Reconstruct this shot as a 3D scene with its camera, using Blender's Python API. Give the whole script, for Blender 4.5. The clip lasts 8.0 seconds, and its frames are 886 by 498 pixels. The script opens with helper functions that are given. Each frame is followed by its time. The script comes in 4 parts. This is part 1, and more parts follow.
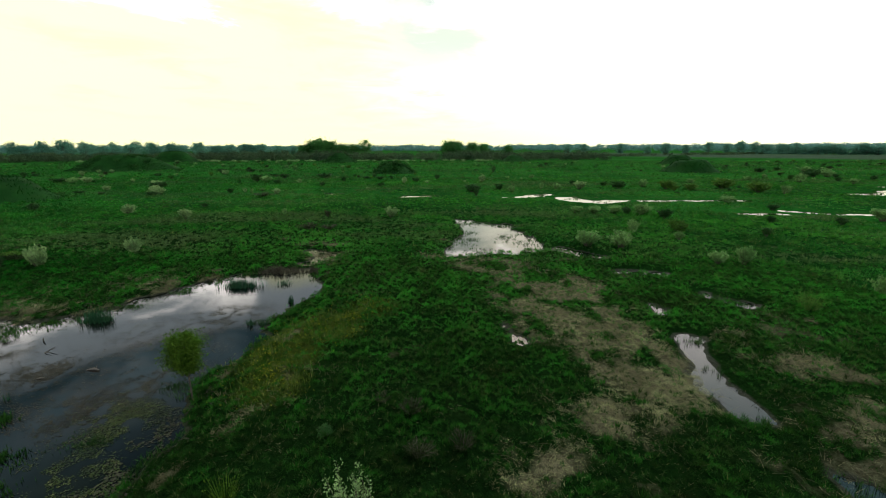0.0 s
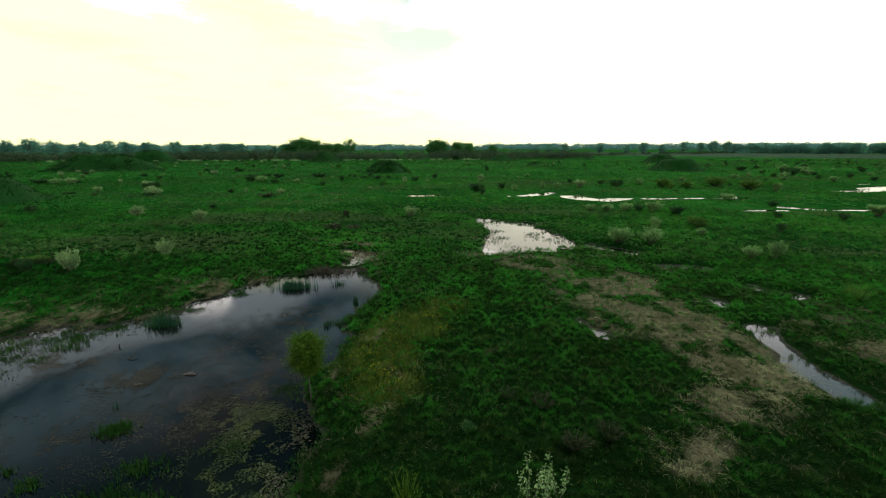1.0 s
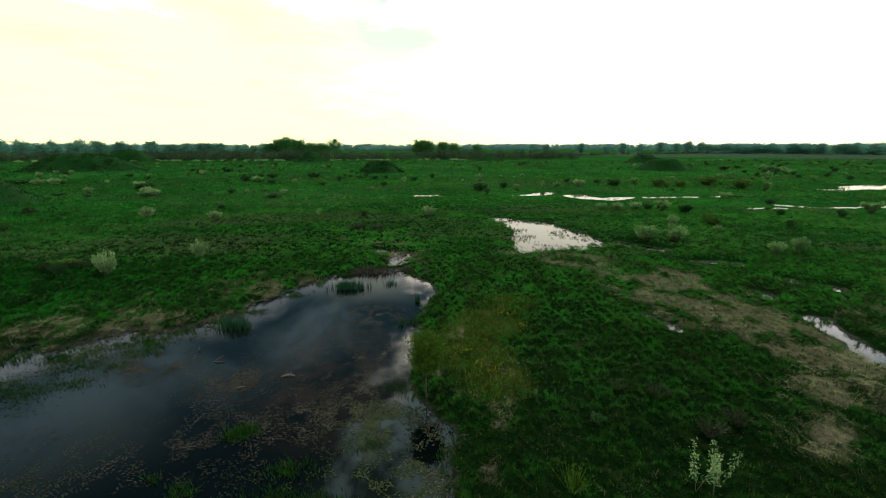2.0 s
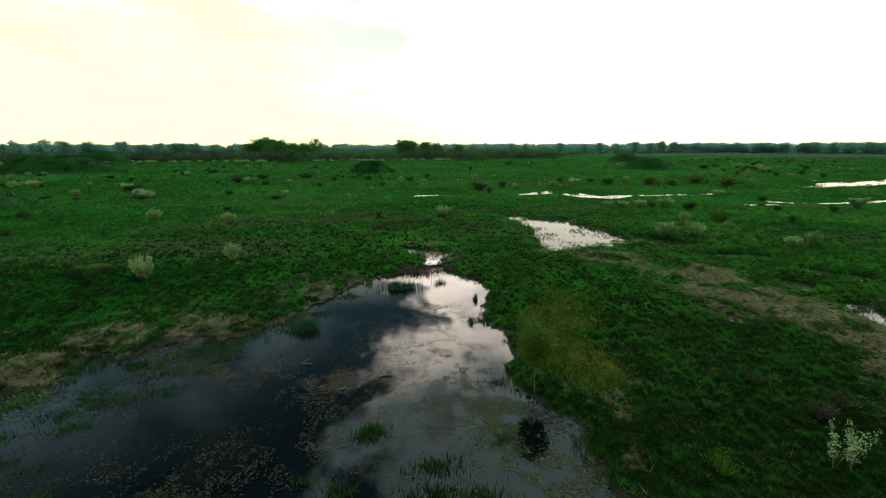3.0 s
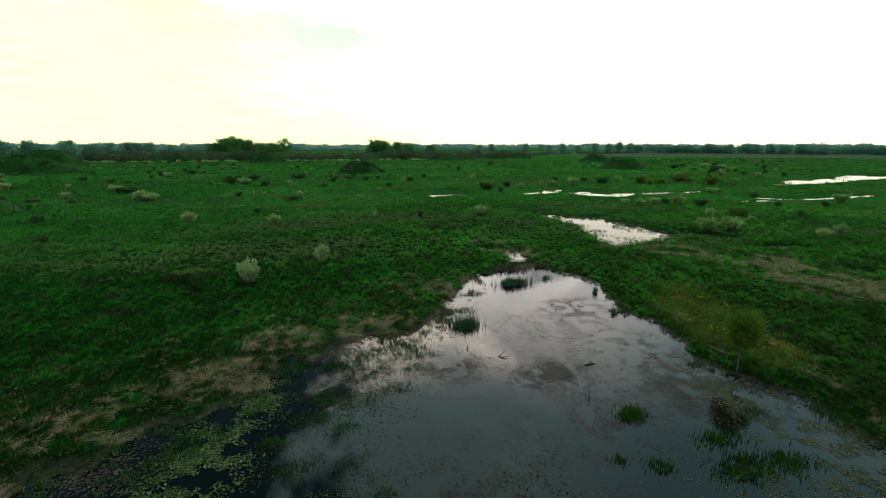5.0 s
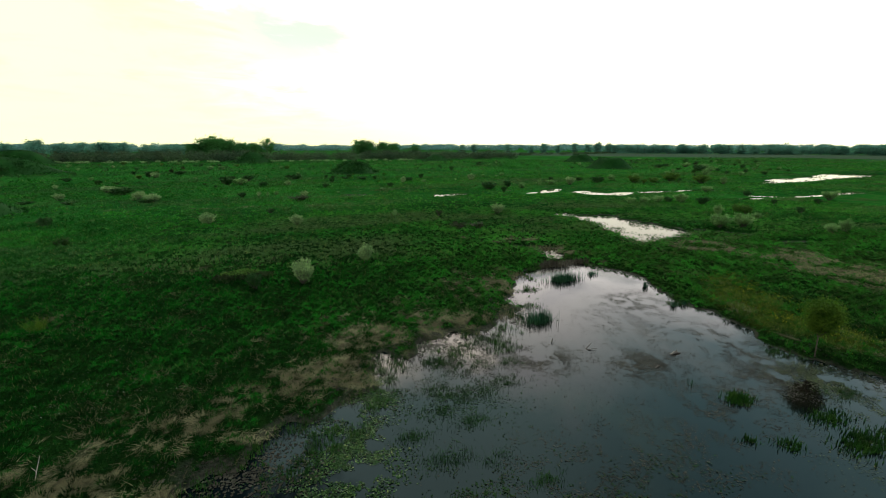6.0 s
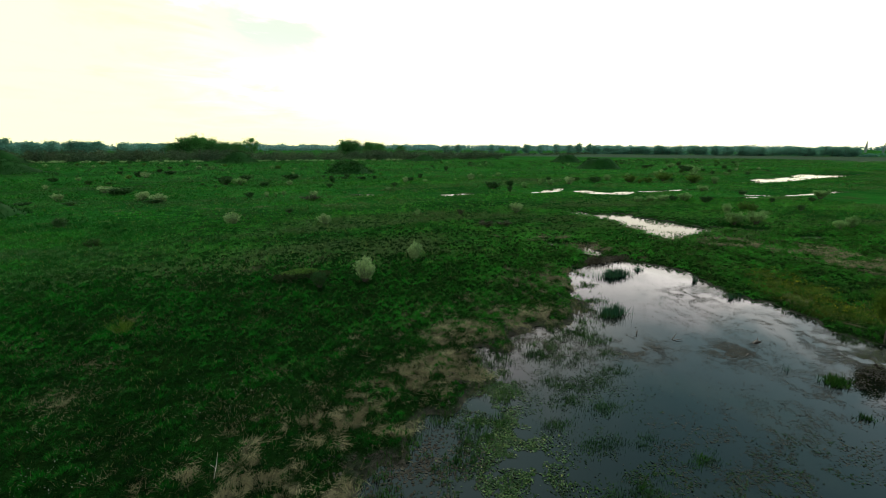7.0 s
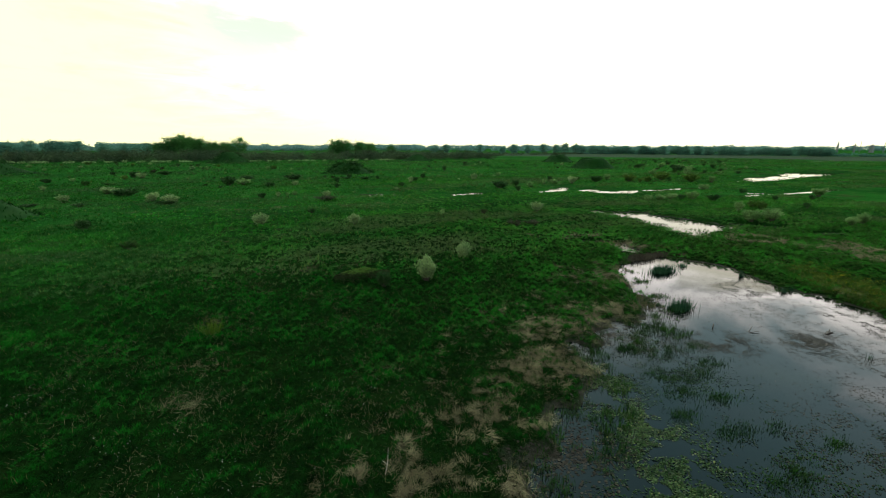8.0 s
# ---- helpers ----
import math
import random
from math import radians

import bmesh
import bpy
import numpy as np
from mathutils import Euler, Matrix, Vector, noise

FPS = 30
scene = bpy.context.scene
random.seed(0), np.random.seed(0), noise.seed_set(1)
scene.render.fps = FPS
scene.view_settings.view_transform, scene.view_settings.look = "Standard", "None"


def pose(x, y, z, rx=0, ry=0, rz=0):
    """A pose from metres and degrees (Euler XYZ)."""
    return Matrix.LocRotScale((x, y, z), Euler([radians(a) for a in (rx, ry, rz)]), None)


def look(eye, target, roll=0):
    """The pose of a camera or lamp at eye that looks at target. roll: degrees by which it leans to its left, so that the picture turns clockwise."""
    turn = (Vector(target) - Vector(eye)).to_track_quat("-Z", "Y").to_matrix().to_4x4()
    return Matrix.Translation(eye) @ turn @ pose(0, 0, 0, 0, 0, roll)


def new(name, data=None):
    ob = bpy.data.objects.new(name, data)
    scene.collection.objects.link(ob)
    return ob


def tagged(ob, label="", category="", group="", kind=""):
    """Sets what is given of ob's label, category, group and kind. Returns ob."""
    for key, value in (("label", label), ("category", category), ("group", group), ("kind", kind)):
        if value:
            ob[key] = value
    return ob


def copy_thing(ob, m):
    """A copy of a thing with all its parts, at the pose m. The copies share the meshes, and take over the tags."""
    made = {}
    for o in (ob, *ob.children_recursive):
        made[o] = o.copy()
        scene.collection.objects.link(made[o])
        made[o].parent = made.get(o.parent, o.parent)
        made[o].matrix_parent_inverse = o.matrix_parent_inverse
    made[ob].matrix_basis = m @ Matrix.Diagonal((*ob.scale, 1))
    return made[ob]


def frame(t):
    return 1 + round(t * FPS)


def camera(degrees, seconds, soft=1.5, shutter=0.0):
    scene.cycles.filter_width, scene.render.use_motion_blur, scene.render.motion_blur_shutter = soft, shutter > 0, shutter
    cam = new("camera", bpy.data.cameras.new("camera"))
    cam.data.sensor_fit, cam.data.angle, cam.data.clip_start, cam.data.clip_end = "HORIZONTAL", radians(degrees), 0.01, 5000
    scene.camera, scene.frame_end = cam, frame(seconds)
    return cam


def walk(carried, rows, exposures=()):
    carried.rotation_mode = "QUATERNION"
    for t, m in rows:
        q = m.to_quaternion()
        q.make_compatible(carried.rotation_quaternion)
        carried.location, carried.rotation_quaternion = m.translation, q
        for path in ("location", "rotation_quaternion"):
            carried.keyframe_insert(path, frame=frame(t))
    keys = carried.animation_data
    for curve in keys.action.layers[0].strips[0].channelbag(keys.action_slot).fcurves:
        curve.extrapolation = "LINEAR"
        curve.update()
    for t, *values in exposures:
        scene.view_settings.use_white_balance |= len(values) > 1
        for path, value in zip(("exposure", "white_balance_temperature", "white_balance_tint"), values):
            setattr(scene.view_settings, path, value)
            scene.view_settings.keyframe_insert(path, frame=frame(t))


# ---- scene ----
cam = camera(95.0, 8.0, soft=1.0)
# seconds; eye in metres; yaw, pitch and roll in degrees
ROWS = [
    (0.0, -3.311, 1.218, 9.815, 2.187, -14.096, -0.20),
    (0.5, -6.082, 1.054, 9.830, 0.768, -14.209, -0.10),
    (1.0, -8.844, 0.940, 9.804, -0.769, -14.188, -0.20),
    (1.5, -11.521, 0.866, 9.779, -2.187, -14.179, -0.10),
    (3.0, -19.277, 1.099, 9.788, -6.872, -14.210, -0.20),
    (3.5, -21.955, 1.285, 9.767, -8.393, -14.212, -0.10),
    (4.0, -24.855, 1.480, 9.776, -9.710, -14.239, -0.00),
    (4.5, -27.594, 1.746, 9.840, -11.066, -14.217, 0.00),
    (6.0, -35.492, 3.032, 9.738, -15.491, -14.151, 0.00),
    (6.5, -38.278, 3.577, 9.665, -16.838, -14.091, 0.10),
    (7.0, -41.098, 4.257, 9.637, -18.360, -14.094, 0.20),
    (7.5, -43.665, 5.010, 9.601, -19.612, -14.095, 0.20),
    (8.0, -46.201, 5.767, 9.580, -20.518, -14.091, 0.20),
]
walk(cam, [(t, pose(x, y, z) @ pose(0, 0, 0, 0, 0, yaw) @ pose(0, 0, 0, 90 + pitch) @ pose(0, 0, 0, 0, 0, roll)) for t, x, y, z, yaw, pitch, roll in ROWS])

# ---- world, sun ----
SUN_AZ, SUN_EL = radians(12), radians(60)
world = bpy.data.worlds.new("sky")
scene.world = world
world.use_nodes = True


class Net:
    """Short notation for a node tree."""

    def __init__(self, tree):
        self.t = tree
        tree.nodes.clear()

    def put(self, value, socket):
        if isinstance(value, bpy.types.NodeSocket):
            self.t.links.new(value, socket)
        elif value is not None:
            socket.default_value = (*value, 1.0) if isinstance(value, tuple) and len(value) == 3 and socket.type == "RGBA" else value

    def raw(self, kind):
        return self.t.nodes.new(kind)

    def feed(self, n, out, **ins):
        for k, v in ins.items():
            key = int(k[1:]) if k[0] == "i" and k[1:].isdigit() else k.replace("_", " ")
            self.put(v, n.inputs[key])
        return n.outputs[out]

    def node(self, kind, out=0, **ins):
        return self.feed(self.raw(kind), out, **ins)

    def math(self, op, a, b=None, c=None):
        n = self.raw("ShaderNodeMath")
        n.operation = op
        return self.feed(n, 0, i0=a, i1=b, i2=c)

    def vec(self, op, a, b=None, out=0):
        n = self.raw("ShaderNodeVectorMath")
        n.operation = op
        return self.feed(n, out, i0=a, i1=b)

    def mix(self, f, a, b, blend="MIX"):
        n = self.raw("ShaderNodeMix")
        n.data_type, n.blend_type = "RGBA", blend
        return self.feed(n, 2, i0=f, i6=a, i7=b)

    def step(self, x, lo, hi, a=0.0, b=1.0):
        n = self.raw("ShaderNodeMapRange")
        n.interpolation_type = "SMOOTHSTEP"
        return self.feed(n, 0, Value=x, From_Min=lo, From_Max=hi, To_Min=a, To_Max=b)

    def noise(self, v, scale, detail=4.0, rough=0.55, dist=0.0):
        return self.node("ShaderNodeTexNoise", Vector=v, Scale=scale, Detail=detail, Roughness=rough, Distortion=dist)

    def scale(self, c, k):
        n = self.raw("ShaderNodeVectorMath")
        n.operation = "SCALE"
        return self.feed(n, 0, i0=c, Scale=k)

    def attribute(self, name):
        n = self.raw("ShaderNodeAttribute")
        n.attribute_name = name
        return n.outputs[2]


w = Net(world.node_tree)
way = w.node("ShaderNodeTexCoord", 0)
parts_xyz = w.t.nodes.new("ShaderNodeSeparateXYZ")
w.put(way, parts_xyz.inputs[0])
wx, wy, wz = parts_xyz.outputs
up = w.math("MAXIMUM", wz, 0.0)
# clouds lie in a flat deck, so that they close up towards the horizon
deck = w.node("ShaderNodeCombineXYZ", X=w.math("DIVIDE", wx, w.math("ADD", up, 0.12)), Y=w.math("DIVIDE", wy, w.math("ADD", up, 0.12)), Z=0.0)
shift = w.vec("ADD", deck, (3.1, 7.4, 0.0))
cloud = w.noise(shift, 1.5, 9.0, 0.60, 0.5)
puff = w.math("SUBTRACT", cloud, 0.5)
turn_ = w.math("ARCTAN2", wx, wy)
# a torn cloud bank ahead and to the right, darker open sky to the left and overhead
bank_edge = w.math("ADD", turn_, w.math("ADD", w.math("MULTIPLY", puff, 1.3), w.math("MULTIPLY", w.math("SUBTRACT", w.math("MINIMUM", up, 0.55), 0.43), 0.85)))
curl = w.math("SUBTRACT", w.noise(shift, 7.0, 6.0, 0.65), 0.5)
bank_edge = w.math("ADD", bank_edge, w.math("MULTIPLY", curl, 0.4))
bank = w.step(bank_edge, -0.10, 0.05)
rim = w.math("MULTIPLY", w.step(bank_edge, -0.10, 0.03), w.step(bank_edge, 0.03, 0.34, 1.0, 0.0))
open_sky = w.mix(w.step(cloud, 0.42, 0.64), (0.06, 0.16, 0.20), (0.40, 0.60, 0.68))
open_sky = w.mix(w.step(up, 0.42, 0.60), open_sky, (0.035, 0.075, 0.095))
bank_sky = w.mix(w.step(cloud, 0.36, 0.62), (2.5, 2.4, 2.4), (3.8, 3.5, 3.25))
bank_sky = w.mix(w.math("MULTIPLY", rim, 0.95), bank_sky, (6.6, 5.8, 4.9))
bank_sky = w.mix(w.step(w.math("ADD", up, w.math("MULTIPLY", puff, 0.5)), 0.40, 0.60), bank_sky, (1.05, 1.55, 1.50))
fall = w.math("MULTIPLY", w.step(turn_, 0.40, 0.95), w.step(w.math("ADD", up, w.math("MULTIPLY", puff, 0.4)), 0.27, 0.40))
bank_sky = w.mix(w.math("MULTIPLY", fall, 0.9), bank_sky, (0.40, 0.78, 0.86))
upper = w.mix(bank, open_sky, bank_sky)
low = w.mix(w.step(cloud, 0.42, 0.60), (0.8, 0.92, 0.98), (4.2, 4.0, 3.75))
# the low cloud bank on the left tops out a little higher than the gap beside it
low_top = w.step(turn_, -0.46, -0.26, 0.0, 0.05)
body = w.mix(w.step(w.math("ADD", w.math("ADD", up, low_top), w.math("MULTIPLY", puff, 0.30)), 0.325, 0.385), low, upper)
pale = w.mix(w.step(cloud, 0.30, 0.52), (1.15, 1.2, 0.72), (1.6, 1.55, 0.82))
pale = w.mix(w.step(w.math("ADD", turn_, w.math("MULTIPLY", puff, 0.9)), -0.30, 0.20), pale, (1.9, 1.82, 1.45))
streak = w.step(w.math("ABSOLUTE", w.math("ADD", w.math("ADD", turn_, 0.05), w.math("ADD", w.math("MULTIPLY", puff, 0.5), w.math("MULTIPLY", w.math("SUBTRACT", up, 0.24), 0.7)))), 0.02, 0.20, 1.0, 0.0)
pale = w.mix(w.math("MULTIPLY", streak, w.step(up, 0.12, 0.22, 0.0, 0.9)), pale, (0.84, 1.02, 0.88))
haze = w.mix(w.step(up, 0.0, 0.16), w.mix(w.step(turn_, -0.1, 0.5), (1.5, 1.42, 0.80), (1.55, 1.5, 1.05)), pale)
ahead = w.mix(w.step(w.math("ADD", up, w.math("MULTIPLY", puff, 0.25)), 0.245, 0.30), haze, body)
ahead = w.mix(w.math("MULTIPLY", w.math("MULTIPLY", streak, w.step(up, 0.15, 0.25, 0.0, 0.85)), w.step(up, 0.31, 0.38, 1.0, 0.0)), ahead, (0.88, 0.95, 0.80))
lit = w.mix(w.step(w.math("ADD", wy, w.math("MULTIPLY", puff, 0.6)), -0.35, 0.15, 0.8, 0.0), ahead, (0.85, 0.92, 1.0))
sun_way = (math.sin(SUN_AZ) * math.cos(SUN_EL), math.cos(SUN_AZ) * math.cos(SUN_EL), math.sin(SUN_EL))
nishita = w.raw("ShaderNodeTexSky")
nishita.sky_type, nishita.sun_disc, nishita.sun_elevation, nishita.sun_rotation = "NISHITA", False, SUN_EL, SUN_AZ
total = w.mix(1.0, lit, w.scale(nishita.outputs[0], 0.004), "ADD")
bg = w.node("ShaderNodeBackground", Color=total, Strength=1.0)
w.t.links.new(bg, w.t.nodes.new("ShaderNodeOutputWorld").inputs[0])

lamp = bpy.data.lights.new("sun", "SUN")
lamp.energy, lamp.angle, lamp.color = 2.0, radians(18), (1.0, 0.95, 0.86)
sun = new("sun", lamp)
sun.matrix_world = look((0, 0, 60), tuple(Vector((0, 0, 60)) - Vector(sun_way) * 10))
scene.view_settings.exposure = 0.0


# ---- materials ----
def material(name, build):
    m = bpy.data.materials.new(name)
    m.use_nodes = True
    n = Net(m.node_tree)
    surface = build(n)
    m.node_tree.links.new(surface, m.node_tree.nodes.new("ShaderNodeOutputMaterial").inputs[0])
    return m


def place_of(n):
    return n.node("ShaderNodeNewGeometry", 0)


def foliage_material(name, dark, light, tint, through_light=0.3, patch=0.25, rough=0.7, fleck=None, near_shade_yellow_east=False, gloss=0.06, vary=0.8, stain=None, mottle=None, greener_west=False):
    """Leaves or blades: colour varies leaf by leaf and in patches over the ground."""
    def build(n):
        p = place_of(n)
        island = n.node("ShaderNodeNewGeometry", 8)
        c = n.mix(n.step(n.noise(p, patch, 5.0, 0.6), 0.36, 0.66), dark, light)
        c = n.mix(n.math("MULTIPLY", n.step(n.noise(p, patch * 4.3, 3.0), 0.45, 0.75), 0.55), c, tint)
        c = n.mix(n.math("MULTIPLY", island, vary), c, n.scale(c, 0.3))
        if mottle:
            # tuft by tuft: dull old growth beside fresh growth, and yellowed patches
            size_, low_, high_ = mottle
            spot = n.noise(n.vec("MULTIPLY", p, (0.75, 1.0, 1.0)), size_, 3.0, 0.6)
            c = n.mix(n.step(spot, 0.36, 0.64), n.scale(c, low_), n.scale(c, high_))
            old = n.noise(p, size_ * 0.42, 4.0, 0.65, 0.4)
            c = n.mix(n.step(old, 0.56, 0.70, 0.0, 0.55), c, n.mix(0.5, c, (0.075, 0.082, 0.026)))
        if stain:
            wide_ = n.vec("MULTIPLY", p, (0.28, 1.0, 1.0))
            c = n.mix(n.math("MULTIPLY", n.step(n.noise(wide_, 0.075, 6.0, 0.65, 0.6), 0.47, 0.62), 0.8), c, stain)
        if greener_west:
            sides = n.raw("ShaderNodeSeparateXYZ")
            n.put(p, sides.inputs[0])
            c = n.mix(n.step(n.math("ADD", sides.outputs[0], n.math("MULTIPLY", n.noise(p, 0.05, 3.0), 24.0)), -58.0, -12.0), n.vec("MULTIPLY", c, (0.52, 0.78, 0.70)), c)
        if near_shade_yellow_east:
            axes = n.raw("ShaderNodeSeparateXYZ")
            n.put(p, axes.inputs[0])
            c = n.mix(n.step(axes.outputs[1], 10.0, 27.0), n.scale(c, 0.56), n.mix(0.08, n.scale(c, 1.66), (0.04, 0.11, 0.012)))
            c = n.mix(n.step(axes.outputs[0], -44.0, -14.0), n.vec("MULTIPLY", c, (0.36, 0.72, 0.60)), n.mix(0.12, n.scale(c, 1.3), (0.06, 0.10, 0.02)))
        if fleck:
            c = n.mix(n.step(island, 0.955, 0.97, 0.0, 0.7), c, fleck)
        b = n.node("ShaderNodeBsdfPrincipled", Base_Color=c, Roughness=rough, Specular_IOR_Level=gloss)
        tr = n.node("ShaderNodeBsdfTranslucent", Color=n.scale(c, 1.1))
        return n.node("ShaderNodeMixShader", i0=through_light, i1=b, i2=tr)
    return material(name, build)


def plain_material(name, a, b, scale=2.0, rough=0.8, bump=0.3, metal=0.0):
    def build(n):
        p = place_of(n)
        c = n.mix(n.step(n.noise(p, scale, 6.0), 0.35, 0.68), a, b)
        c = n.mix(n.math("MULTIPLY", n.noise(p, scale * 9, 3.0), 0.4), c, n.scale(c, 0.5))
        bumped = n.node("ShaderNodeBump", Strength=bump, Distance=0.05, Height=n.noise(p, scale * 6, 5.0))
        return n.node("ShaderNodeBsdfPrincipled", Base_Color=c, Roughness=rough, Metallic=metal, Normal=bumped)
    return material(name, build)


def build_soil(n):
    p = place_of(n)
    dry_ = n.attribute("dry")
    mud_ = n.attribute("mud")
    gold_ = n.attribute("gold")
    big = n.noise(p, 0.035, 6.0, 0.6)
    mid = n.noise(p, 0.4, 6.0, 0.65)
    fine = n.noise(p, 5.0, 5.0, 0.7)
    c = n.mix(n.step(big, 0.36, 0.64), (0.0050, 0.0390, 0.0065), (0.0120, 0.0780, 0.0105))
    c = n.mix(n.math("MULTIPLY", n.step(mid, 0.48, 0.70), 0.6), c, (0.0360, 0.0750, 0.0180))
    c = n.mix(n.math("MULTIPLY", n.step(n.noise(p, 0.12, 4.0, 0.6, 0.8), 0.56, 0.72), 0.55), c, (0.0360, 0.0420, 0.0165))
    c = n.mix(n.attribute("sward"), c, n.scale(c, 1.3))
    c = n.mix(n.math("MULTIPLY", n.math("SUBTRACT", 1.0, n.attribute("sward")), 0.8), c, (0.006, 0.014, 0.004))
    c = n.mix(n.math("MULTIPLY", gold_, 0.6), c, (0.0675, 0.0900, 0.0150))
    c = n.mix(n.step(n.math("ADD", dry_, n.math("MULTIPLY", n.math("SUBTRACT", mid, 0.5), 1.2)), 0.38, 0.90), c, n.mix(fine, (0.045, 0.040, 0.021), (0.19, 0.172, 0.105)))
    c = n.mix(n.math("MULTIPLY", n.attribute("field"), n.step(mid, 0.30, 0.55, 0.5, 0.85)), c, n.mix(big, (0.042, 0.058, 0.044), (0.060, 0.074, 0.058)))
    wet_ = n.step(n.math("ADD", mud_, n.math("MULTIPLY", n.math("SUBTRACT", mid, 0.5), 0.6)), 0.35, 0.75)
    c = n.mix(wet_, c, n.mix(fine, (0.014, 0.017, 0.011), (0.058, 0.061, 0.043)))
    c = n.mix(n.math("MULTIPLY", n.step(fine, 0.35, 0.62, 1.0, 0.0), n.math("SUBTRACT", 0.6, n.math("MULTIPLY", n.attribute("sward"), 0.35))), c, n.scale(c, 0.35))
    bumped = n.node("ShaderNodeBump", Strength=0.9, Distance=0.35, Height=n.math("ADD", fine, n.noise(p, 1.3, 4.0)))
    return n.node("ShaderNodeBsdfPrincipled", Base_Color=c, Roughness=n.math("SUBTRACT", 0.95, n.math("MULTIPLY", wet_, 0.35)), Specular_IOR_Level=n.math("MULTIPLY", wet_, 0.03), Normal=bumped)


def build_water(n):
    p = place_of(n)
    silt = n.step(n.noise(p, 0.16, 4.0, 0.6, 0.5), 0.50, 0.66)
    c = n.mix(silt, (0.0008, 0.0022, 0.0024), (0.004, 0.0060, 0.004))
    # rusty drowned weed in the eastern part of the pond
    rust = n.step(n.vec("LENGTH", n.vec("SUBTRACT", n.vec("MULTIPLY", p, (1.0, 0.8, 1.0)), (-18.0, 14.0, 0.0)), None, 1), 1.5, 5.0, 1.0, 0.0)
    c = n.mix(n.math("MULTIPLY", rust, n.step(n.noise(p, 0.5, 5.0, 0.65), 0.40, 0.62)), c, (0.0150, 0.0100, 0.0070))
    ripple = n.node("ShaderNodeBump", Strength=0.03, Distance=0.02, Height=n.noise(p, 3.0, 3.0))
    rough = n.step(n.noise(p, 0.35, 5.0, 0.6), 0.45, 0.75, 0.02, 0.09)
    return n.node("ShaderNodeBsdfPrincipled", Base_Color=c, Roughness=rough, IOR=1.333, Specular_IOR_Level=0.5, Normal=ripple)


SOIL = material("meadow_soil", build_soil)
WATER = material("pond_water", build_water)
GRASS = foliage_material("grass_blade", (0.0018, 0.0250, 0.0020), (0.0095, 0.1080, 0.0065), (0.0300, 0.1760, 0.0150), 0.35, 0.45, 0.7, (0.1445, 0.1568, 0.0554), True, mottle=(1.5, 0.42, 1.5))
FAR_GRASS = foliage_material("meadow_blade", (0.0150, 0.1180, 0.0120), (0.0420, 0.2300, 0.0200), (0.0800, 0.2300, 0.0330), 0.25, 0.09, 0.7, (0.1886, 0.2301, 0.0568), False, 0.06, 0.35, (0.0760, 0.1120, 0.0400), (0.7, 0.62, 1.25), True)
STRAW = foliage_material("straw", (0.1050, 0.0960, 0.0460), (0.2700, 0.2560, 0.1350), (0.1800, 0.1820, 0.0860), 0.2, 0.9)
LITTER = foliage_material("reed_litter", (0.1250, 0.1200, 0.0520), (0.3350, 0.3350, 0.1560), (0.2350, 0.2650, 0.1050), 0.2, 0.9)
GOLD = foliage_material("yellow_petal", (0.3600, 0.3500, 0.0144), (0.4800, 0.4500, 0.0216), (0.3300, 0.3500, 0.0240), 0.3, 1.0)
WHITE = foliage_material("white_petal", (0.2200, 0.2400, 0.1900), (0.3400, 0.3500, 0.2900), (0.2000, 0.2500, 0.1500), 0.3, 1.0)
PAD = foliage_material("pad_leaf", (0.0150, 0.0500, 0.0120), (0.0560, 0.1200, 0.0260), (0.0860, 0.1300, 0.0300), 0.1, 2.5, 0.35, (0.1945, 0.2206, 0.0691), False, 0.12)
PAD_OLIVE = foliage_material("olive_pad_leaf", (0.0100, 0.0240, 0.0050), (0.0380, 0.0600, 0.0100), (0.0620, 0.0740, 0.0150), 0.1, 2.5, 0.4, (0.1500, 0.1600, 0.0600), False, 0.10)
DEAD_REED = foliage_material("dead_reed", (0.0500, 0.0450, 0.0300), (0.1350, 0.1200, 0.0820), (0.1050, 0.0980, 0.0660), 0.15, 1.5)
DEBRIS = foliage_material("floating_leaf", (0.0170, 0.0150, 0.0099), (0.0467, 0.0420, 0.0288), (0.0723, 0.0700, 0.0522), 0.0, 0.6, 0.6)
REED = foliage_material("reed_blade", (0.0150, 0.0650, 0.0320), (0.0360, 0.1250, 0.0560), (0.0640, 0.1300, 0.0480), 0.25, 0.8)
GOLD_GRASS = foliage_material("sunlit_blade", (0.0400, 0.0980, 0.0110), (0.1050, 0.1700, 0.0200), (0.1650, 0.1900, 0.0320), 0.3, 0.9, 0.7, (0.2496, 0.2514, 0.0972))
SEDGE = foliage_material("sedge_blade", (0.0130, 0.0583, 0.0089), (0.0356, 0.1203, 0.0149), (0.0810, 0.1276, 0.0267), 0.25, 0.8)
SEDGE_MAT = foliage_material("sedge_mat_blade", (0.0100, 0.0460, 0.0080), (0.0280, 0.0980, 0.0130), (0.0560, 0.1040, 0.0200), 0.25, 0.8)
PALE_LEAF = foliage_material("silver_leaf", (0.1750, 0.3100, 0.1150), (0.3400, 0.5000, 0.2000), (0.2600, 0.4100, 0.1150), 0.3, 0.7)
SAGE_LEAF = foliage_material("sage_leaf", (0.1250, 0.2750, 0.0780), (0.2550, 0.4600, 0.1480), (0.1950, 0.3650, 0.0860), 0.3, 0.7)
DARK_LEAF = foliage_material("dark_leaf", (0.0200, 0.0780, 0.0190), (0.0450, 0.1250, 0.0310), (0.0680, 0.1250, 0.0380), 0.2, 0.5)
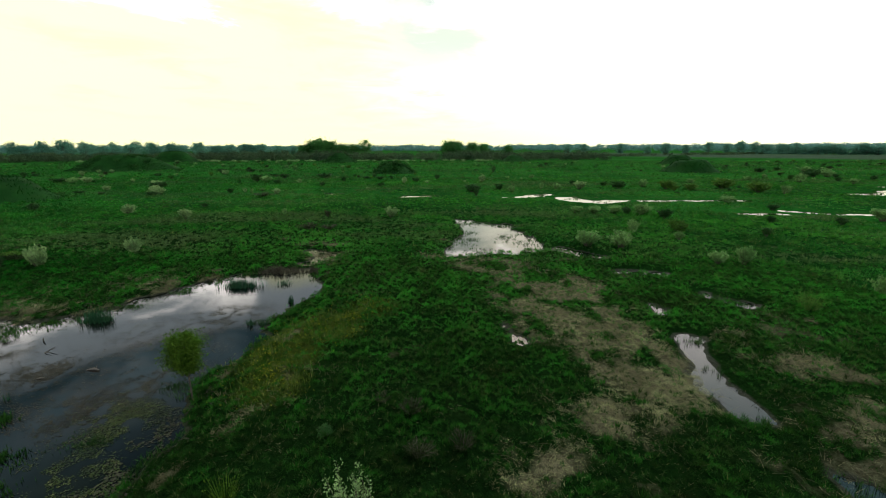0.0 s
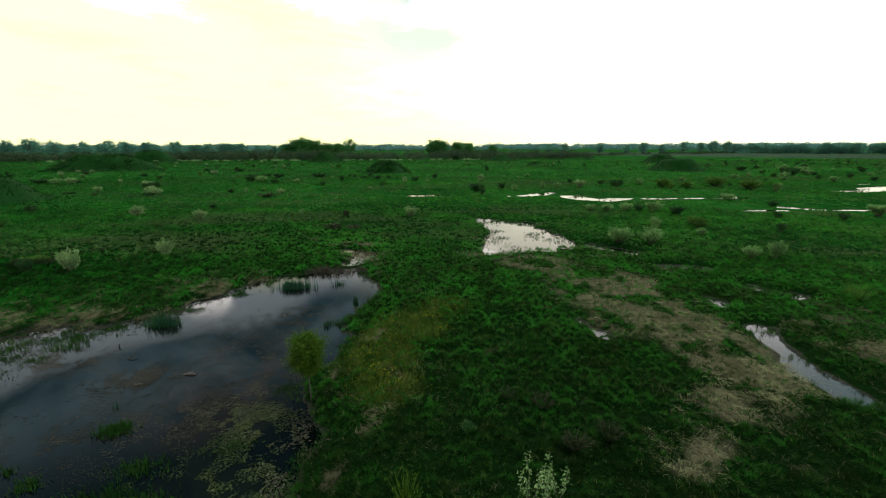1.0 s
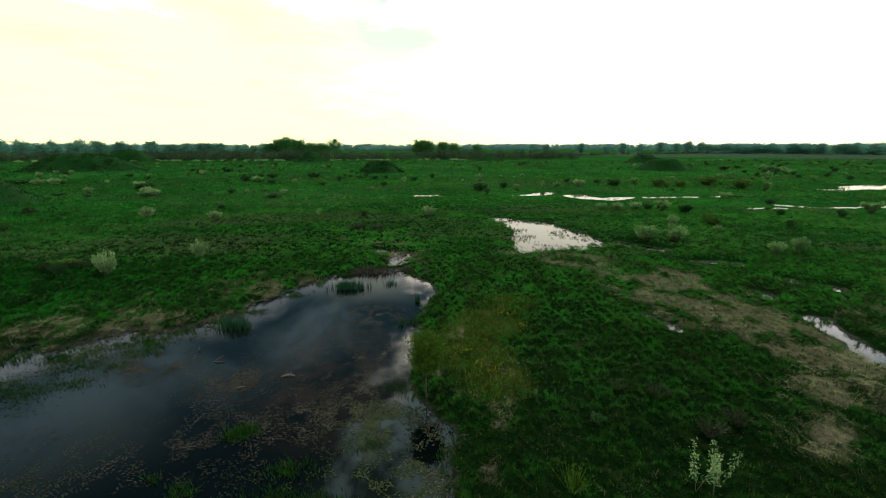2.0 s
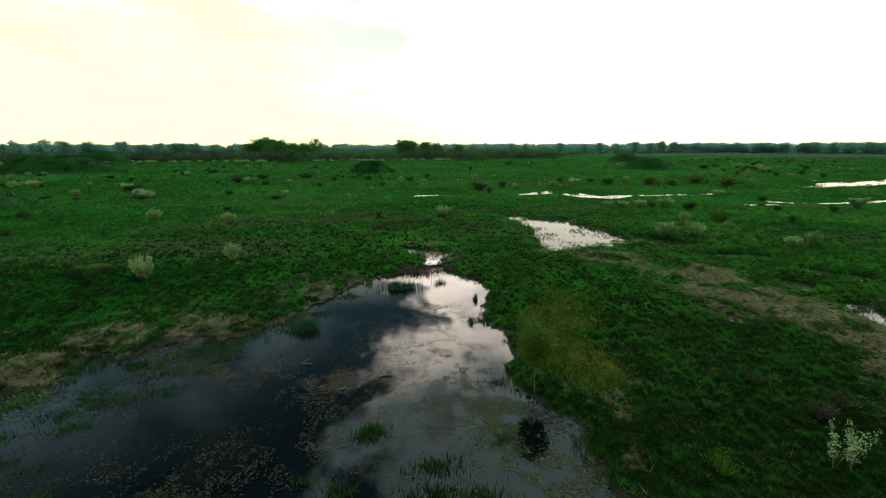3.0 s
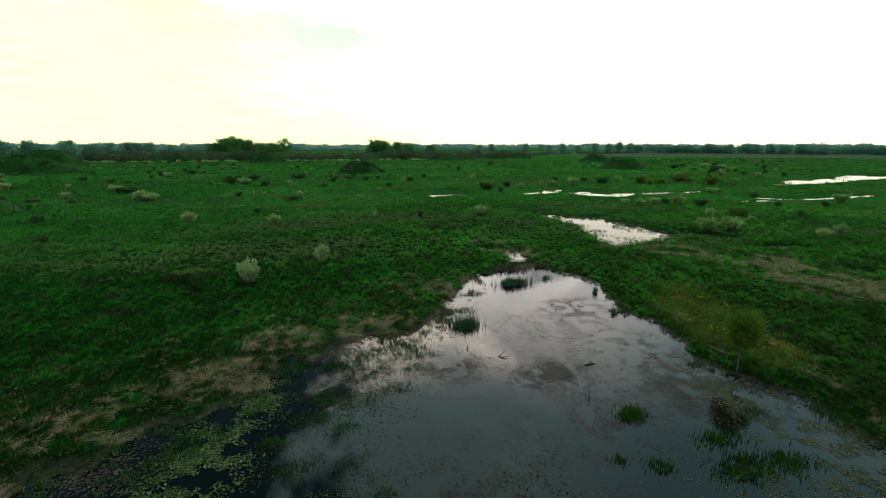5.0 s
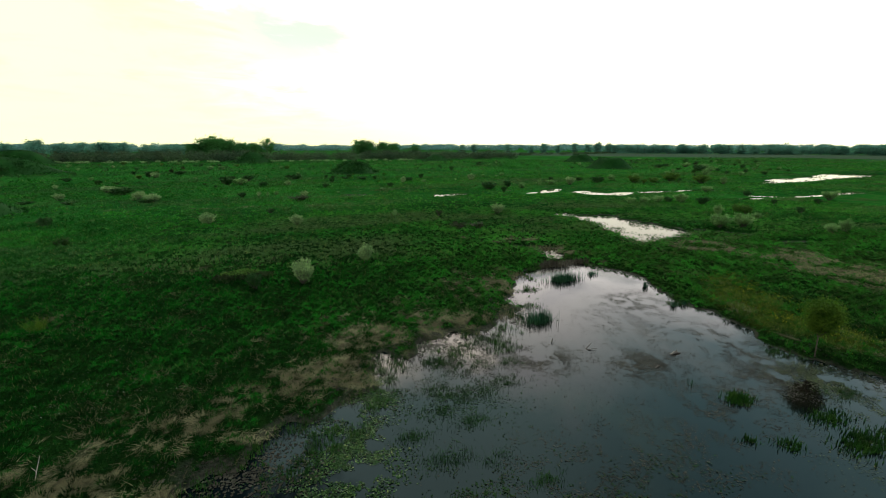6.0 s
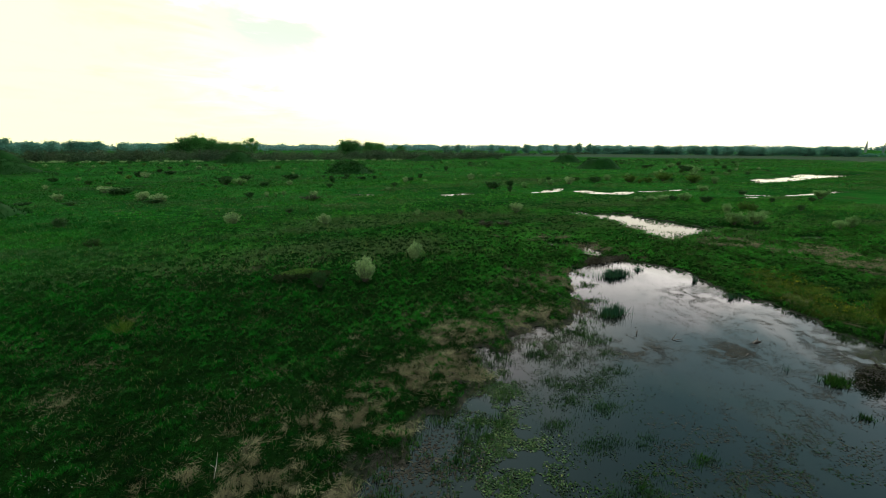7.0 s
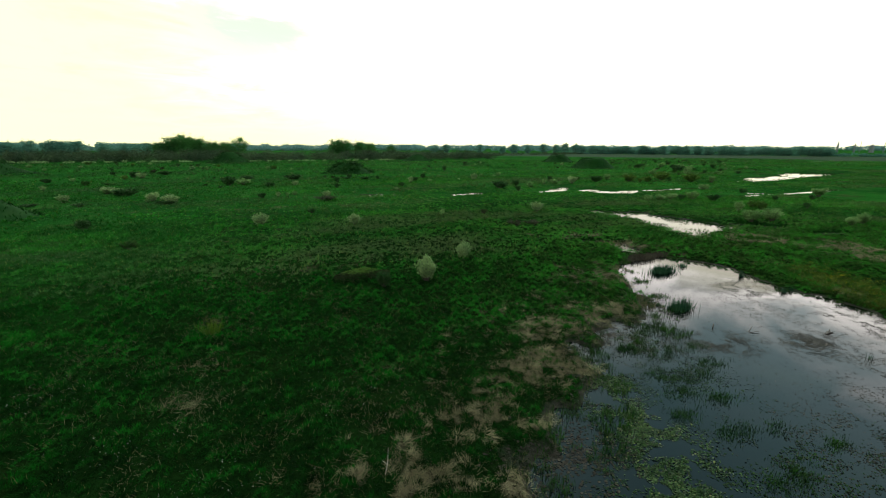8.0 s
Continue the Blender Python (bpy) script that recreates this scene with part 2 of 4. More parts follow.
BRUSH_LEAF = foliage_material("brush_leaf", (0.0120, 0.0620, 0.0120), (0.0260, 0.1050, 0.0180), (0.0480, 0.1050, 0.0220), 0.25, 0.4)
GREEN_LEAF = foliage_material("green_leaf", (0.0194, 0.0728, 0.0145), (0.0486, 0.1296, 0.0259), (0.0810, 0.1378, 0.0324), 0.3, 0.5)
OLIVE_LEAF = foliage_material("olive_leaf", (0.0560, 0.1500, 0.0220), (0.1150, 0.2350, 0.0380), (0.1400, 0.2200, 0.0400), 0.3, 0.5)
RUST_LEAF = foliage_material("rusty_twig", (0.0207, 0.0328, 0.0105), (0.0394, 0.0581, 0.0186), (0.0290, 0.0655, 0.0151), 0.15, 0.7)
WILLOW_LEAF = foliage_material("willow_leaf", (0.0464, 0.1176, 0.0114), (0.0981, 0.1872, 0.0185), (0.1247, 0.1961, 0.0200), 0.4, 0.8)
THICKET_LEAF = foliage_material("thicket_leaf", (0.0320, 0.0740, 0.0340), (0.0780, 0.1350, 0.0560), (0.1050, 0.1120, 0.0600), 0.25, 0.07)
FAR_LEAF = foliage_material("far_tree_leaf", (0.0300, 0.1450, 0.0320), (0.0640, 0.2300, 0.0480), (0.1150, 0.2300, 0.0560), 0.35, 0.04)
ROW_HAZE_LEAF = foliage_material("row_haze_leaf", (0.0850, 0.2450, 0.1700), (0.1350, 0.3350, 0.2300), (0.1300, 0.3100, 0.2400), 0.35, 0.02)
HAZE_LEAF = foliage_material("far_haze_leaf", (0.1350, 0.3105, 0.2700), (0.2025, 0.3915, 0.3375), (0.1620, 0.3240, 0.3240), 0.3, 0.01)
PAD_DARK = foliage_material("weed_leaf", (0.0055, 0.0237, 0.0050), (0.0166, 0.0520, 0.0101), (0.0277, 0.0545, 0.0118), 0.1, 0.9, 0.6)
MOUND_TURF = foliage_material("mound_blade", (0.0040, 0.0400, 0.0050), (0.0090, 0.0700, 0.0080), (0.0180, 0.0680, 0.0100), 0.2, 0.2, 0.8)
MOUND_SOIL = foliage_material("mound_turf", (0.0040, 0.0380, 0.0045), (0.0085, 0.0640, 0.0070), (0.0170, 0.0600, 0.0090), 0.0, 0.15, 0.9)
BARK = plain_material("bark", (0.055, 0.042, 0.030), (0.10, 0.08, 0.06), 8.0)
DEAD = plain_material("dead_wood", (0.05, 0.04, 0.03), (0.11, 0.095, 0.08), 10.0)
BONE = plain_material("bleached_stalk", (0.40, 0.36, 0.29), (0.55, 0.50, 0.42), 10.0)
HAZE_STONE = plain_material("hazy_masonry", (0.15, 0.20, 0.20), (0.19, 0.24, 0.24), 0.1)


# ---- plan of the ground ----
_table = np.random.RandomState(5).rand(64, 64)


def lattice(x, y, s):
    """Smooth noise in 0..1 on a lattice of s metres."""
    x, y = np.asarray(x, float) / s, np.asarray(y, float) / s
    i, j = np.floor(x).astype(int), np.floor(y).astype(int)
    u, v = x - i, y - j
    u, v = u * u * (3 - 2 * u), v * v * (3 - 2 * v)
    a, b, c, d = (_table[(i + p) % 64, (j + q) % 64] for p, q in ((0, 0), (1, 0), (0, 1), (1, 1)))
    return (a * (1 - u) + b * u) * (1 - v) + (c * (1 - u) + d * u) * v


def fbm(x, y, s, octaves=3):
    out, k, total_k = 0.0, 1.0, 0.0
    for o in range(octaves):
        out = out + k * lattice(x + 17.3 * o, y - 9.1 * o, s / 2 ** o)
        total_k += k
        k *= 0.5
    return out / total_k


def tussock(x, y, s):
    """Distance to the nearest tussock's middle, in units of s, and the way out from it."""
    u, v = x / s, y / s
    i, j = np.floor(u).astype(int), np.floor(v).astype(int)
    best, bx, by = np.full(x.shape, 9.0), np.zeros(x.shape), np.zeros(x.shape)
    for p in (-1, 0, 1):
        for q in (-1, 0, 1):
            cx, cy = i + p + 0.15 + 0.7 * _table[(i + p) % 64, (j + q) % 64], j + q + 0.15 + 0.7 * _table[(j + q + 31) % 64, (i + p + 11) % 64]
            d = np.hypot(u - cx, v - cy)
            k = d < best
            best, bx, by = np.where(k, d, best), np.where(k, u - cx, bx), np.where(k, v - cy, by)
    return best, np.arctan2(by, bx)


def smooth(x, lo, hi):
    k = np.clip((x - lo) / (hi - lo), 0, 1)
    return k * k * (3 - 2 * k)


def capsule(x, y, ends, r):
    """Distance outside a chain of round-ended strips."""
    best = np.full(np.shape(x), 1e9)
    for (ax, ay), (bx, by) in zip(ends, ends[1:]):
        dx, dy = bx - ax, by - ay
        k = np.clip(((x - ax) * dx + (y - ay) * dy) / (dx * dx + dy * dy + 1e-9), 0, 1)
        best = np.minimum(best, np.hypot(x - ax - k * dx, y - ay - k * dy))
    return best - r


def outline(x, y, ring):
    """Distance outside a closed outline (minus: inside)."""
    best = capsule(x, y, ring + ring[:1], 0.0)
    inside = np.zeros(np.shape(x), bool)
    for (ax, ay), (bx, by) in zip(ring, ring[1:] + ring[:1]):
        if ay != by:
            inside ^= ((ay > y) != (by > y)) & (x < (bx - ax) * (y - ay) / (by - ay) + ax)
    return np.where(inside, -best, best)


POND = [(-15.8, 33.4), (-13.9, 30.6), (-12.8, 28.3), (-13.5, 24.9), (-13.9, 22.3), (-13.4, 19.8), (-14.2, 17.4), (-14.1, 15.2),
        (-13.1, 13.8), (-12.8, 10.8), (-12.0, 5.0), (-15.0, -4.0), (-26.0, -7.0), (-38.0, -4.0), (-44.0, 3.0), (-45.0, 10.0), (-41.6, 13.2),
        (-38.7, 14.6), (-36.8, 16.6), (-35.2, 19.2), (-33.4, 21.2), (-30.7, 22.2), (-28.0, 22.3), (-25.4, 23.6), (-24.2, 26.6), (-22.0, 30.2), (-19.0, 32.3)]
MIDDLE_POND = [(-3.7, 57.2), (0.4, 54.4), (3.8, 52.8), (4.6, 47.3), (5.6, 42.2), (4.4, 39.8), (1.6, 38.0), (-1.5, 38.6), (-4.3, 37.3), (-3.9, 43.2), (-3.1, 48.0)]
DITCH = [(8.0, 22.0), (9.0, 21.9), (9.8, 21.2), (8.9, 19.4), (8.6, 17.4), (8.5, 15.8), (8.6, 14.5), (8.0, 14.1), (7.1, 14.9), (6.6, 16.9), (7.2, 18.3), (7.6, 20.0)]
DITCH_END = [(7.7, 12.5), (8.5, 12.2), (9.4, 11.4), (10.2, 9.6), (9.2, 9.4), (8.2, 11.1)]
FAR_POND = [(77, 89), (80, 86.5), (86, 86.8), (100, 89), (112, 92), (140, 97), (160, 103), (154, 110), (142, 113), (131, 108.5), (118, 102), (108, 100), (100, 98.5), (90, 94)]
NEAR_STREAM = [(15.3, 82.6), (16.4, 79.6), (17.2, 76.6), (21.6, 74.2), (28.2, 76.8), (29.0, 78.4), (22.4, 78.4), (19.8, 79.8), (20.8, 84.8), (18.2, 83.2)]
STREAM_TAIL = [(3.5, 82.0), (9.0, 82.6), (16.2, 85.8), (17.8, 90.0), (15.0, 88.8), (9.5, 85.2)]
STREAMS = [  # chains of shallow water and their half width
    ([(-17.6, 39.2), (-15.4, 37.0), (-16.4, 34.6)], 0.75), ([(13.6, 27.6), (14.7, 26.1)], 0.6), ([(9.0, 25.9), (8.9, 24.8)], 0.42),
    ([(6.8, 40.2), (9.4, 37.6)], 0.85), ([(9.6, 33.0), (12.6, 32.6)], 0.5), ([(-0.8, 22.8), (-0.1, 20.8)], 0.36), 
    ([(30.5, 77.6), (49.5, 78.0)], 0.62), ([(39.0, 62.4), (44.6, 62.0)], 0.85), ([(99.0, 104.5), (108.0, 107.3)], 0.9),
    ([(47.0, 65.5), (52.0, 62.0), (58.0, 62.0), (75.0, 64.2)], 0.75), ([(-14.0, 83.9), (-9.3, 84.8)], 1.4), ([(-31.5, 88.2), (-29.8, 88.4)], 1.2),
    ([(289, 189), (341, 199), (406, 210)], 3.0), ([(128, 117), (160, 121)], 1.6)]


def within(d, x, y, points, margin, measure):
    """Lowers d by a water's own distance, for the places near enough to it."""
    xs, ys = [q[0] for q in points], [q[1] for q in points]
    k = (x > min(xs) - margin) & (x < max(xs) + margin) & (y > min(ys) - margin) & (y < max(ys) + margin)
    if k.any():
        d[k] = np.minimum(d[k], measure(x[k], y[k]))


def pond_shore(x, y):
    west = smooth(-x, 22, 30)
    return outline(x, y, POND) + (2.0 + 0.9 * west) * (fbm(x, y, 1.3, 4) - 0.5) + 3.2 * west * (fbm(x + 7, y, 2.6, 2) - 0.5)


def wet(x, y):
    """Distance outside the nearest water, with a ragged shore."""
    x, y = np.atleast_1d(np.asarray(x, float)), np.atleast_1d(np.asarray(y, float))
    d = np.full(x.shape, 27.0)
    within(d, x, y, POND, 26, pond_shore)
    within(d, x, y, MIDDLE_POND, 8, lambda u, v: outline(u, v, MIDDLE_POND) + 3.6 * (fbm(u, v * 0.45, 1.5) - 0.52))
    for ring in (DITCH, DITCH_END):
        within(d, x, y, ring, 6, lambda u, v: outline(u, v, ring) + 1.3 * (fbm(u, v, 1.6) - 0.5) + 0.1)
    for stream in (NEAR_STREAM, STREAM_TAIL):
        within(d, x, y, stream, 8, lambda u, v: outline(u, v, stream) + 2.6 * (fbm(u * 0.5, v, 1.4) - 0.48))
    within(d, x, y, FAR_POND, 12, lambda u, v: outline(u, v, FAR_POND) + 5.0 * (fbm(u, v, 6.0) - 0.5))
    for chain, r in STREAMS:
        within(d, x, y, chain, 5 + r, lambda u, v: capsule(u, v, chain, r) + ((1.1 + 1.1 * r) * (fbm(u * 0.7, v, 1.2) - 0.47) if r < 0.9 else (1.6 + 2.6 * r) * (fbm(u * 0.3, v, 1.2) - 0.44)))
    return d


def patches(x, y, spots):
    best = np.zeros(np.shape(x))
    for cx, cy, rx, ry, k in spots:
        best = np.maximum(best, k * (1 - smooth(np.hypot((x - cx) / rx, (y - cy) / ry), 0.55, 1.15)))
    return best


DRY_SPOTS = [(3.2, 27.0, 5.4, 5.6, 1.0), (3.4, 22.0, 4.4, 3.0, 0.95), (4.8, 18.2, 3.2, 4.0, 0.95), (-0.5, 33.5, 4.0, 3.5, 0.75), (-4.6, 36.5, 3.0, 2.0, 0.8), (2.6, 14.2, 2.4, 1.6, 0.8),
             (-0.9, 11.5, 1.8, 1.3, 0.8), (5.6, 15.8, 1.8, 1.6, 0.75), (12.6, 17.8, 2.8, 1.6, 0.85), (12.2, 14.6, 1.8, 1.5, 0.8), (10.8, 20.8, 1.6, 1.4, 0.75)]
STRAND_SPOTS = [(8.5, 13.0, 3.5, 3.5, 0.6), (1.5, 12.8, 4.5, 2.8, 0.55), (14.5, 22.5, 4.0, 3.0, 0.6), (17.0, 16.5, 3.5, 3.0, 0.5)]
DRY_SHORE = [(-43.8, 15.6, 2.2, 1.3, 0.95), (-40.5, 17.4, 2.6, 1.6, 0.95), (-37.0, 19.2, 2.2, 1.5, 0.9), (-33.8, 22.4, 2.4, 1.2, 0.85),
             (-28.5, 23.6, 2.6, 0.9, 0.8), (-24.8, 27.0, 1.3, 2.0, 0.85), (-15.2, 36.2, 2.6, 2.2, 0.85), (-12.8, 33.5, 2.0, 0.9, 0.7), (-11.6, 14.4, 1.6, 2.6, 0.55), (-12.5, 11.6, 0.9, 2.2, 0.85), (-13.0, 17.6, 0.7, 2.0, 0.8),
             (-10.2, 17.2, 1.2, 1.6, 0.7), (-12.4, 20.6, 1.0, 1.6, 0.7), (-9.4, 23.6, 1.6, 1.2, 0.6), (-16.6, 40.8, 2.6, 1.2, 0.9)]
GOLD_SPOTS = [(-10.6, 21.4, 2.4, 2.2, 1.0), (-11.6, 18.4, 2.0, 2.4, 1.0), (-11.0, 15.8, 1.6, 1.6, 0.9), (-8.6, 24.2, 2.0, 1.6, 0.5)]


def dry(x, y):
    k = np.maximum(patches(x, y, DRY_SPOTS) * smooth(fbm(x, y, 1.1), 0.24, 0.56), patches(x, y, DRY_SHORE) * smooth(fbm(x + 3, y, 0.75), 0.50, 0.62))
    k = np.maximum(k, patches(x, y, STRAND_SPOTS) * smooth(fbm(x + 5, y, 0.8), 0.42, 0.62))
    d = pond_shore(x, y)
    k = np.maximum(k, 0.95 * smooth(x, -45, -42) * smooth(-x, 19, 24) * smooth(y, 12, 14) * (1 - smooth(np.abs(d - 1.0), 0.6, 1.8)) * smooth(fbm(x + 3, y, 0.7), 0.47, 0.62))
    k = np.maximum(k, 0.6 * smooth(-x, 22, 26) * smooth(y, 12, 14) * (1 - smooth(np.abs(d - 3.5), 1.0, 3.5)) * smooth(fbm(x, y + 9, 0.55), 0.56, 0.68))
    track = 0.42 * (1 - smooth(np.abs(y - 71.5 + 0.05 * (x + 50)), 0.8, 3.2)) * smooth(-x, 18, 34)
    scattered = 0.5 * smooth(fbm(x, y, 2.4), 0.66, 0.80)
    return np.clip(np.maximum(np.maximum(k, track), scattered), 0, 1)


def ground(x, y):
    """Height of the ground."""
    single = np.ndim(x) == 0
    x, y = np.atleast_1d(np.asarray(x, float)), np.atleast_1d(np.asarray(y, float))
    d = wet(x, y)
    rise = 0.40 * smooth(-x + 0.5 * y, 22, 70) * smooth(d, 3, 25)
    base = 0.20 + rise + 0.12 * fbm(x, y, 9.0) + 0.20 * (fbm(x, y, 1.1, 2) - 0.35)
    base = np.maximum(base, 0.12) + 0.5 * smooth(np.hypot(x + 20, y), 120, 220)
    h = np.where(d > 0, 0.02 + (base - 0.02) * smooth(d, -0.1, 1.1 + 4.0 * smooth(y, 52, 72)), -0.02 - 0.25 * smooth(-d, 0, 1.2))
    return float(h[0]) if single else h


# ---- helpers for meshes ----
def soup(name, verts, faces, mat, smooth_shade=False):
    """A mesh from arrays of corners and of faces that all have as many corners."""
    verts, faces = np.asarray(verts, np.float32), np.asarray(faces, np.int32)
    me = bpy.data.meshes.new(name)
    k = faces.shape[1]
    me.vertices.add(len(verts))
    me.vertices.foreach_set("co", verts.ravel())
    me.loops.add(faces.size)
    me.loops.foreach_set("vertex_index", faces.ravel())
    me.polygons.add(len(faces))
    me.polygons.foreach_set("loop_start", np.arange(0, faces.size, k, dtype=np.int32))
    me.polygons.foreach_set("use_smooth", np.full(len(faces), smooth_shade))
    me.update(calc_edges=True)
    me.materials.append(mat)
    return me


def part(name, me, parent, label=""):
    ob = new(name, me)
    ob.parent = parent
    return tagged(ob, label)


def join(lists):
    """Joins (verts, faces) pairs."""
    vs, fs, n = [], [], 0
    for v, f in lists:
        vs.append(v)
        fs.append(np.asarray(f) + n)
        n += len(v)
    return np.concatenate(vs), np.concatenate(fs)


def unit(v):
    return v / (np.linalg.norm(v, axis=1, keepdims=True) + 1e-9)


def blades(rs, root, length, width, lean, heading, droop=0.0):
    """One thin leaning triangle for each root."""
    n = len(root)
    side = heading + np.pi / 2 + rs.uniform(-0.9, 0.9, n)
    s = np.c_[np.cos(side), np.sin(side), np.zeros(n)] * (width / 2)[:, None]
    tip = root + np.c_[np.cos(heading) * np.sin(lean), np.sin(heading) * np.sin(lean), np.cos(lean) - droop] * length[:, None]
    v = np.stack([root - s, root + s, tip], 1).reshape(-1, 3)
    return v, np.arange(3 * n).reshape(-1, 3)


def leaves(rs, at, size):
    """One small kite, turned at random, for each place."""
    n = len(at)
    a = unit(rs.normal(size=(n, 3)))
    b = unit(np.cross(a, unit(rs.normal(size=(n, 3)))))
    size = np.broadcast_to(size, n)[:, None]
    v = np.stack([at - a * size, at + b * size * 0.5, at + a * size, at - b * size * 0.5], 1).reshape(-1, 3)
    q = np.arange(4 * n).reshape(-1, 4)
    return v, np.concatenate([q[:, [0, 1, 2]], q[:, [0, 2, 3]]])


def rod(points, radii, sides=5):
    """A tapered bent rod through the points."""
    vs, fs = [], []
    pts = [Vector(p) for p in points]
    for i, (p, r) in enumerate(zip(pts, radii)):
        d = (pts[min(i + 1, len(pts) - 1)] - pts[max(i - 1, 0)]).normalized()
        u = d.orthogonal().normalized()
        v = d.cross(u)
        for k in range(sides):
            a = 2 * math.pi * k / sides
            vs.append(p + (u * math.cos(a) + v * math.sin(a)) * r)
    for i in range(len(pts) - 1):
        for k in range(sides):
            a, b = i * sides + k, i * sides + (k + 1) % sides
            fs += [(a, b, b + sides), (a, b + sides, a + sides)]
    return np.array([tuple(v) for v in vs]), np.array(fs)


# ---- ground and water ----
def spread(lo, hi, fine, far, growth):
    """Steps that are fine from lo to hi and grow outside up to far."""
    inner = list(np.arange(lo, hi + 1e-6, fine))
    for sign in (1, -1):
        step, at = fine, inner[-1] if sign > 0 else inner[0]
        while abs(at) < far:
            step *= growth
            at += sign * step
            inner.append(at) if sign > 0 else inner.insert(0, at)
    return np.array(inner)


gx = np.concatenate([spread(-72, 34, 0.36, 4200, 1.13)])
gx = np.sort(np.concatenate([gx[gx < 34], np.arange(34, 165, 1.3), spread(165, 166, 1.3, 4200, 1.13)[spread(165, 166, 1.3, 4200, 1.13) > 166]]))
gy = spread(-10, 62, 0.36, 4200, 1.13)
gy = np.sort(np.concatenate([gy[gy < 62], np.arange(62, 124, 0.8), spread(124, 125, 1.0, 4200, 1.13)[spread(124, 125, 1.0, 4200, 1.13) > 125]]))
GX, GY = np.meshgrid(gx, gy)
px, py = GX.ravel(), GY.ravel()
ids = np.arange(px.size).reshape(GX.shape)
quads = np.stack([ids[:-1, :-1], ids[:-1, 1:], ids[1:, 1:], ids[1:, :-1]], -1).reshape(-1, 4)
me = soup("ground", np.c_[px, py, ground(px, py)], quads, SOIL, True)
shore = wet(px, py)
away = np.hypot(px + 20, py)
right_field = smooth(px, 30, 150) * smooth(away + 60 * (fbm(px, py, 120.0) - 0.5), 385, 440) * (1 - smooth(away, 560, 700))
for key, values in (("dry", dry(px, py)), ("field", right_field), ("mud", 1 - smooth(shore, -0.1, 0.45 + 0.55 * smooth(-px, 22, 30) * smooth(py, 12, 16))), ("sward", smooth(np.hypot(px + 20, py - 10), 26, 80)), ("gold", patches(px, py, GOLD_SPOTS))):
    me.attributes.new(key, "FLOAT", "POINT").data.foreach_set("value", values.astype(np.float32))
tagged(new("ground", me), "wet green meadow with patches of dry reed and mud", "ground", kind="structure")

for x0, x1, y0, y1, label in ((-47, -10, -9, 41.5, "still dark pond water that mirrors the clouds"), (-6, 10, 36, 59, "shallow bright pool in the meadow"), (5.5, 16, 8, 33, "narrow shallow ditch water beside dry reeds"),
                              (-2, 1, 20, 23.5, "small puddle among dry reeds"), (-34, 80, 59.5, 91, "thin bright stream in the meadow"), (80, 166, 84, 126, "bright far pond in the meadow"), (280, 416, 180, 219, "bright far strip of water")):
    me = soup("water", [(x0, y0, 0), (x1, y0, 0), (x1, y1, 0), (x0, y1, 0)], [(0, 1, 2, 3)], WATER)
    tagged(new("water", me), label, "water", kind="structure")


# ---- grass ----
def scatter(rs, n, x0, x1, y0, y1):
    return rs.uniform(x0, x1, n), rs.uniform(y0, y1, n)


def grass_band(seed, per_metre, tuft, x0, x1, y0, y1, length, width, name, label, mat, keep=None, clumps=0.9, dome=0.55, hump=0.08):
    """Tufts of blades over a stretch of the plan, thinner where straw or water lies."""
    rs = np.random.RandomState(seed)
    x, y = scatter(rs, int(per_metre * (x1 - x0) * (y1 - y0)), x0, x1, y0, y1)
    if keep is not None:
        k = keep(x, y)
        x, y = x[k], y[k]
    d = wet(x, y)
    k = (d > 0.02 + 0.15 * rs.rand(len(x)) + 0.3 * smooth(x, 4, 6) * (y < 45) + 1.3 * smooth(y, 56, 62) + 0.4 * smooth(-x, 22, 30) * smooth(y, 12, 14) * (y < 40) * smooth(fbm(x, y, 1.1), 0.35, 0.6)) & (rs.rand(len(x)) > np.where((x > -10) | (y > 60), 0.76, 0.5) * smooth(dry(x, y), 0.2, 0.7)) & (rs.rand(len(x)) > 0.55 * patches(x, y, GOLD_SPOTS)) & (rs.rand(len(x)) < 0.42 + 0.9 * smooth(fbm(x, y, clumps), 0.3, 0.68))
    x, y = x[k], y[k]
    n = len(x) * tuft
    r = rs.uniform(0, 1, n) ** 0.7 * length * 0.6
    a = rs.uniform(0, 2 * np.pi, n)
    bx, by = np.repeat(x, tuft) + r * np.cos(a), np.repeat(y, tuft) + r * np.sin(a)
    far_out, out = tussock(bx, by, dome)
    top = np.clip(1.25 - 1.55 * far_out, 0.0, 1.0)
    size = (0.38 + 1.0 * top) * (0.7 + 0.6 * np.repeat(fbm(x, y, clumps, 2), tuft)) * rs.uniform(0.7, 1.25, n)
    size = size * np.where(by > 58, 0.35 + 0.65 * smooth(np.repeat(d[k], tuft), 1, 6), 1.0)
    root = np.c_[bx, by, np.repeat(ground(x, y), tuft) - 0.03 + hump * top * size]
    v, f = blades(rs, root, length * size, width * rs.uniform(0.7, 1.3, n), np.clip(0.45 + 0.9 * far_out + rs.normal(0, 0.25, n), 0.05, 1.4), out + rs.normal(0, 0.7, n))
    tagged(new(name, soup(name, v, f, mat)), label, "grass", kind="stuff")


def in_near(x, y):
    """The strip that the flight passes closest."""
    return (y > 8.5 + 0.1 * np.maximum(0, -x - 34)) & (y < 32 + 9 * lattice(x, y, 0.31)) & ~((x < -58) & (y < 16))


def past_near(x, y):
    return y > 32 + 9 * lattice(x, y, 0.31)


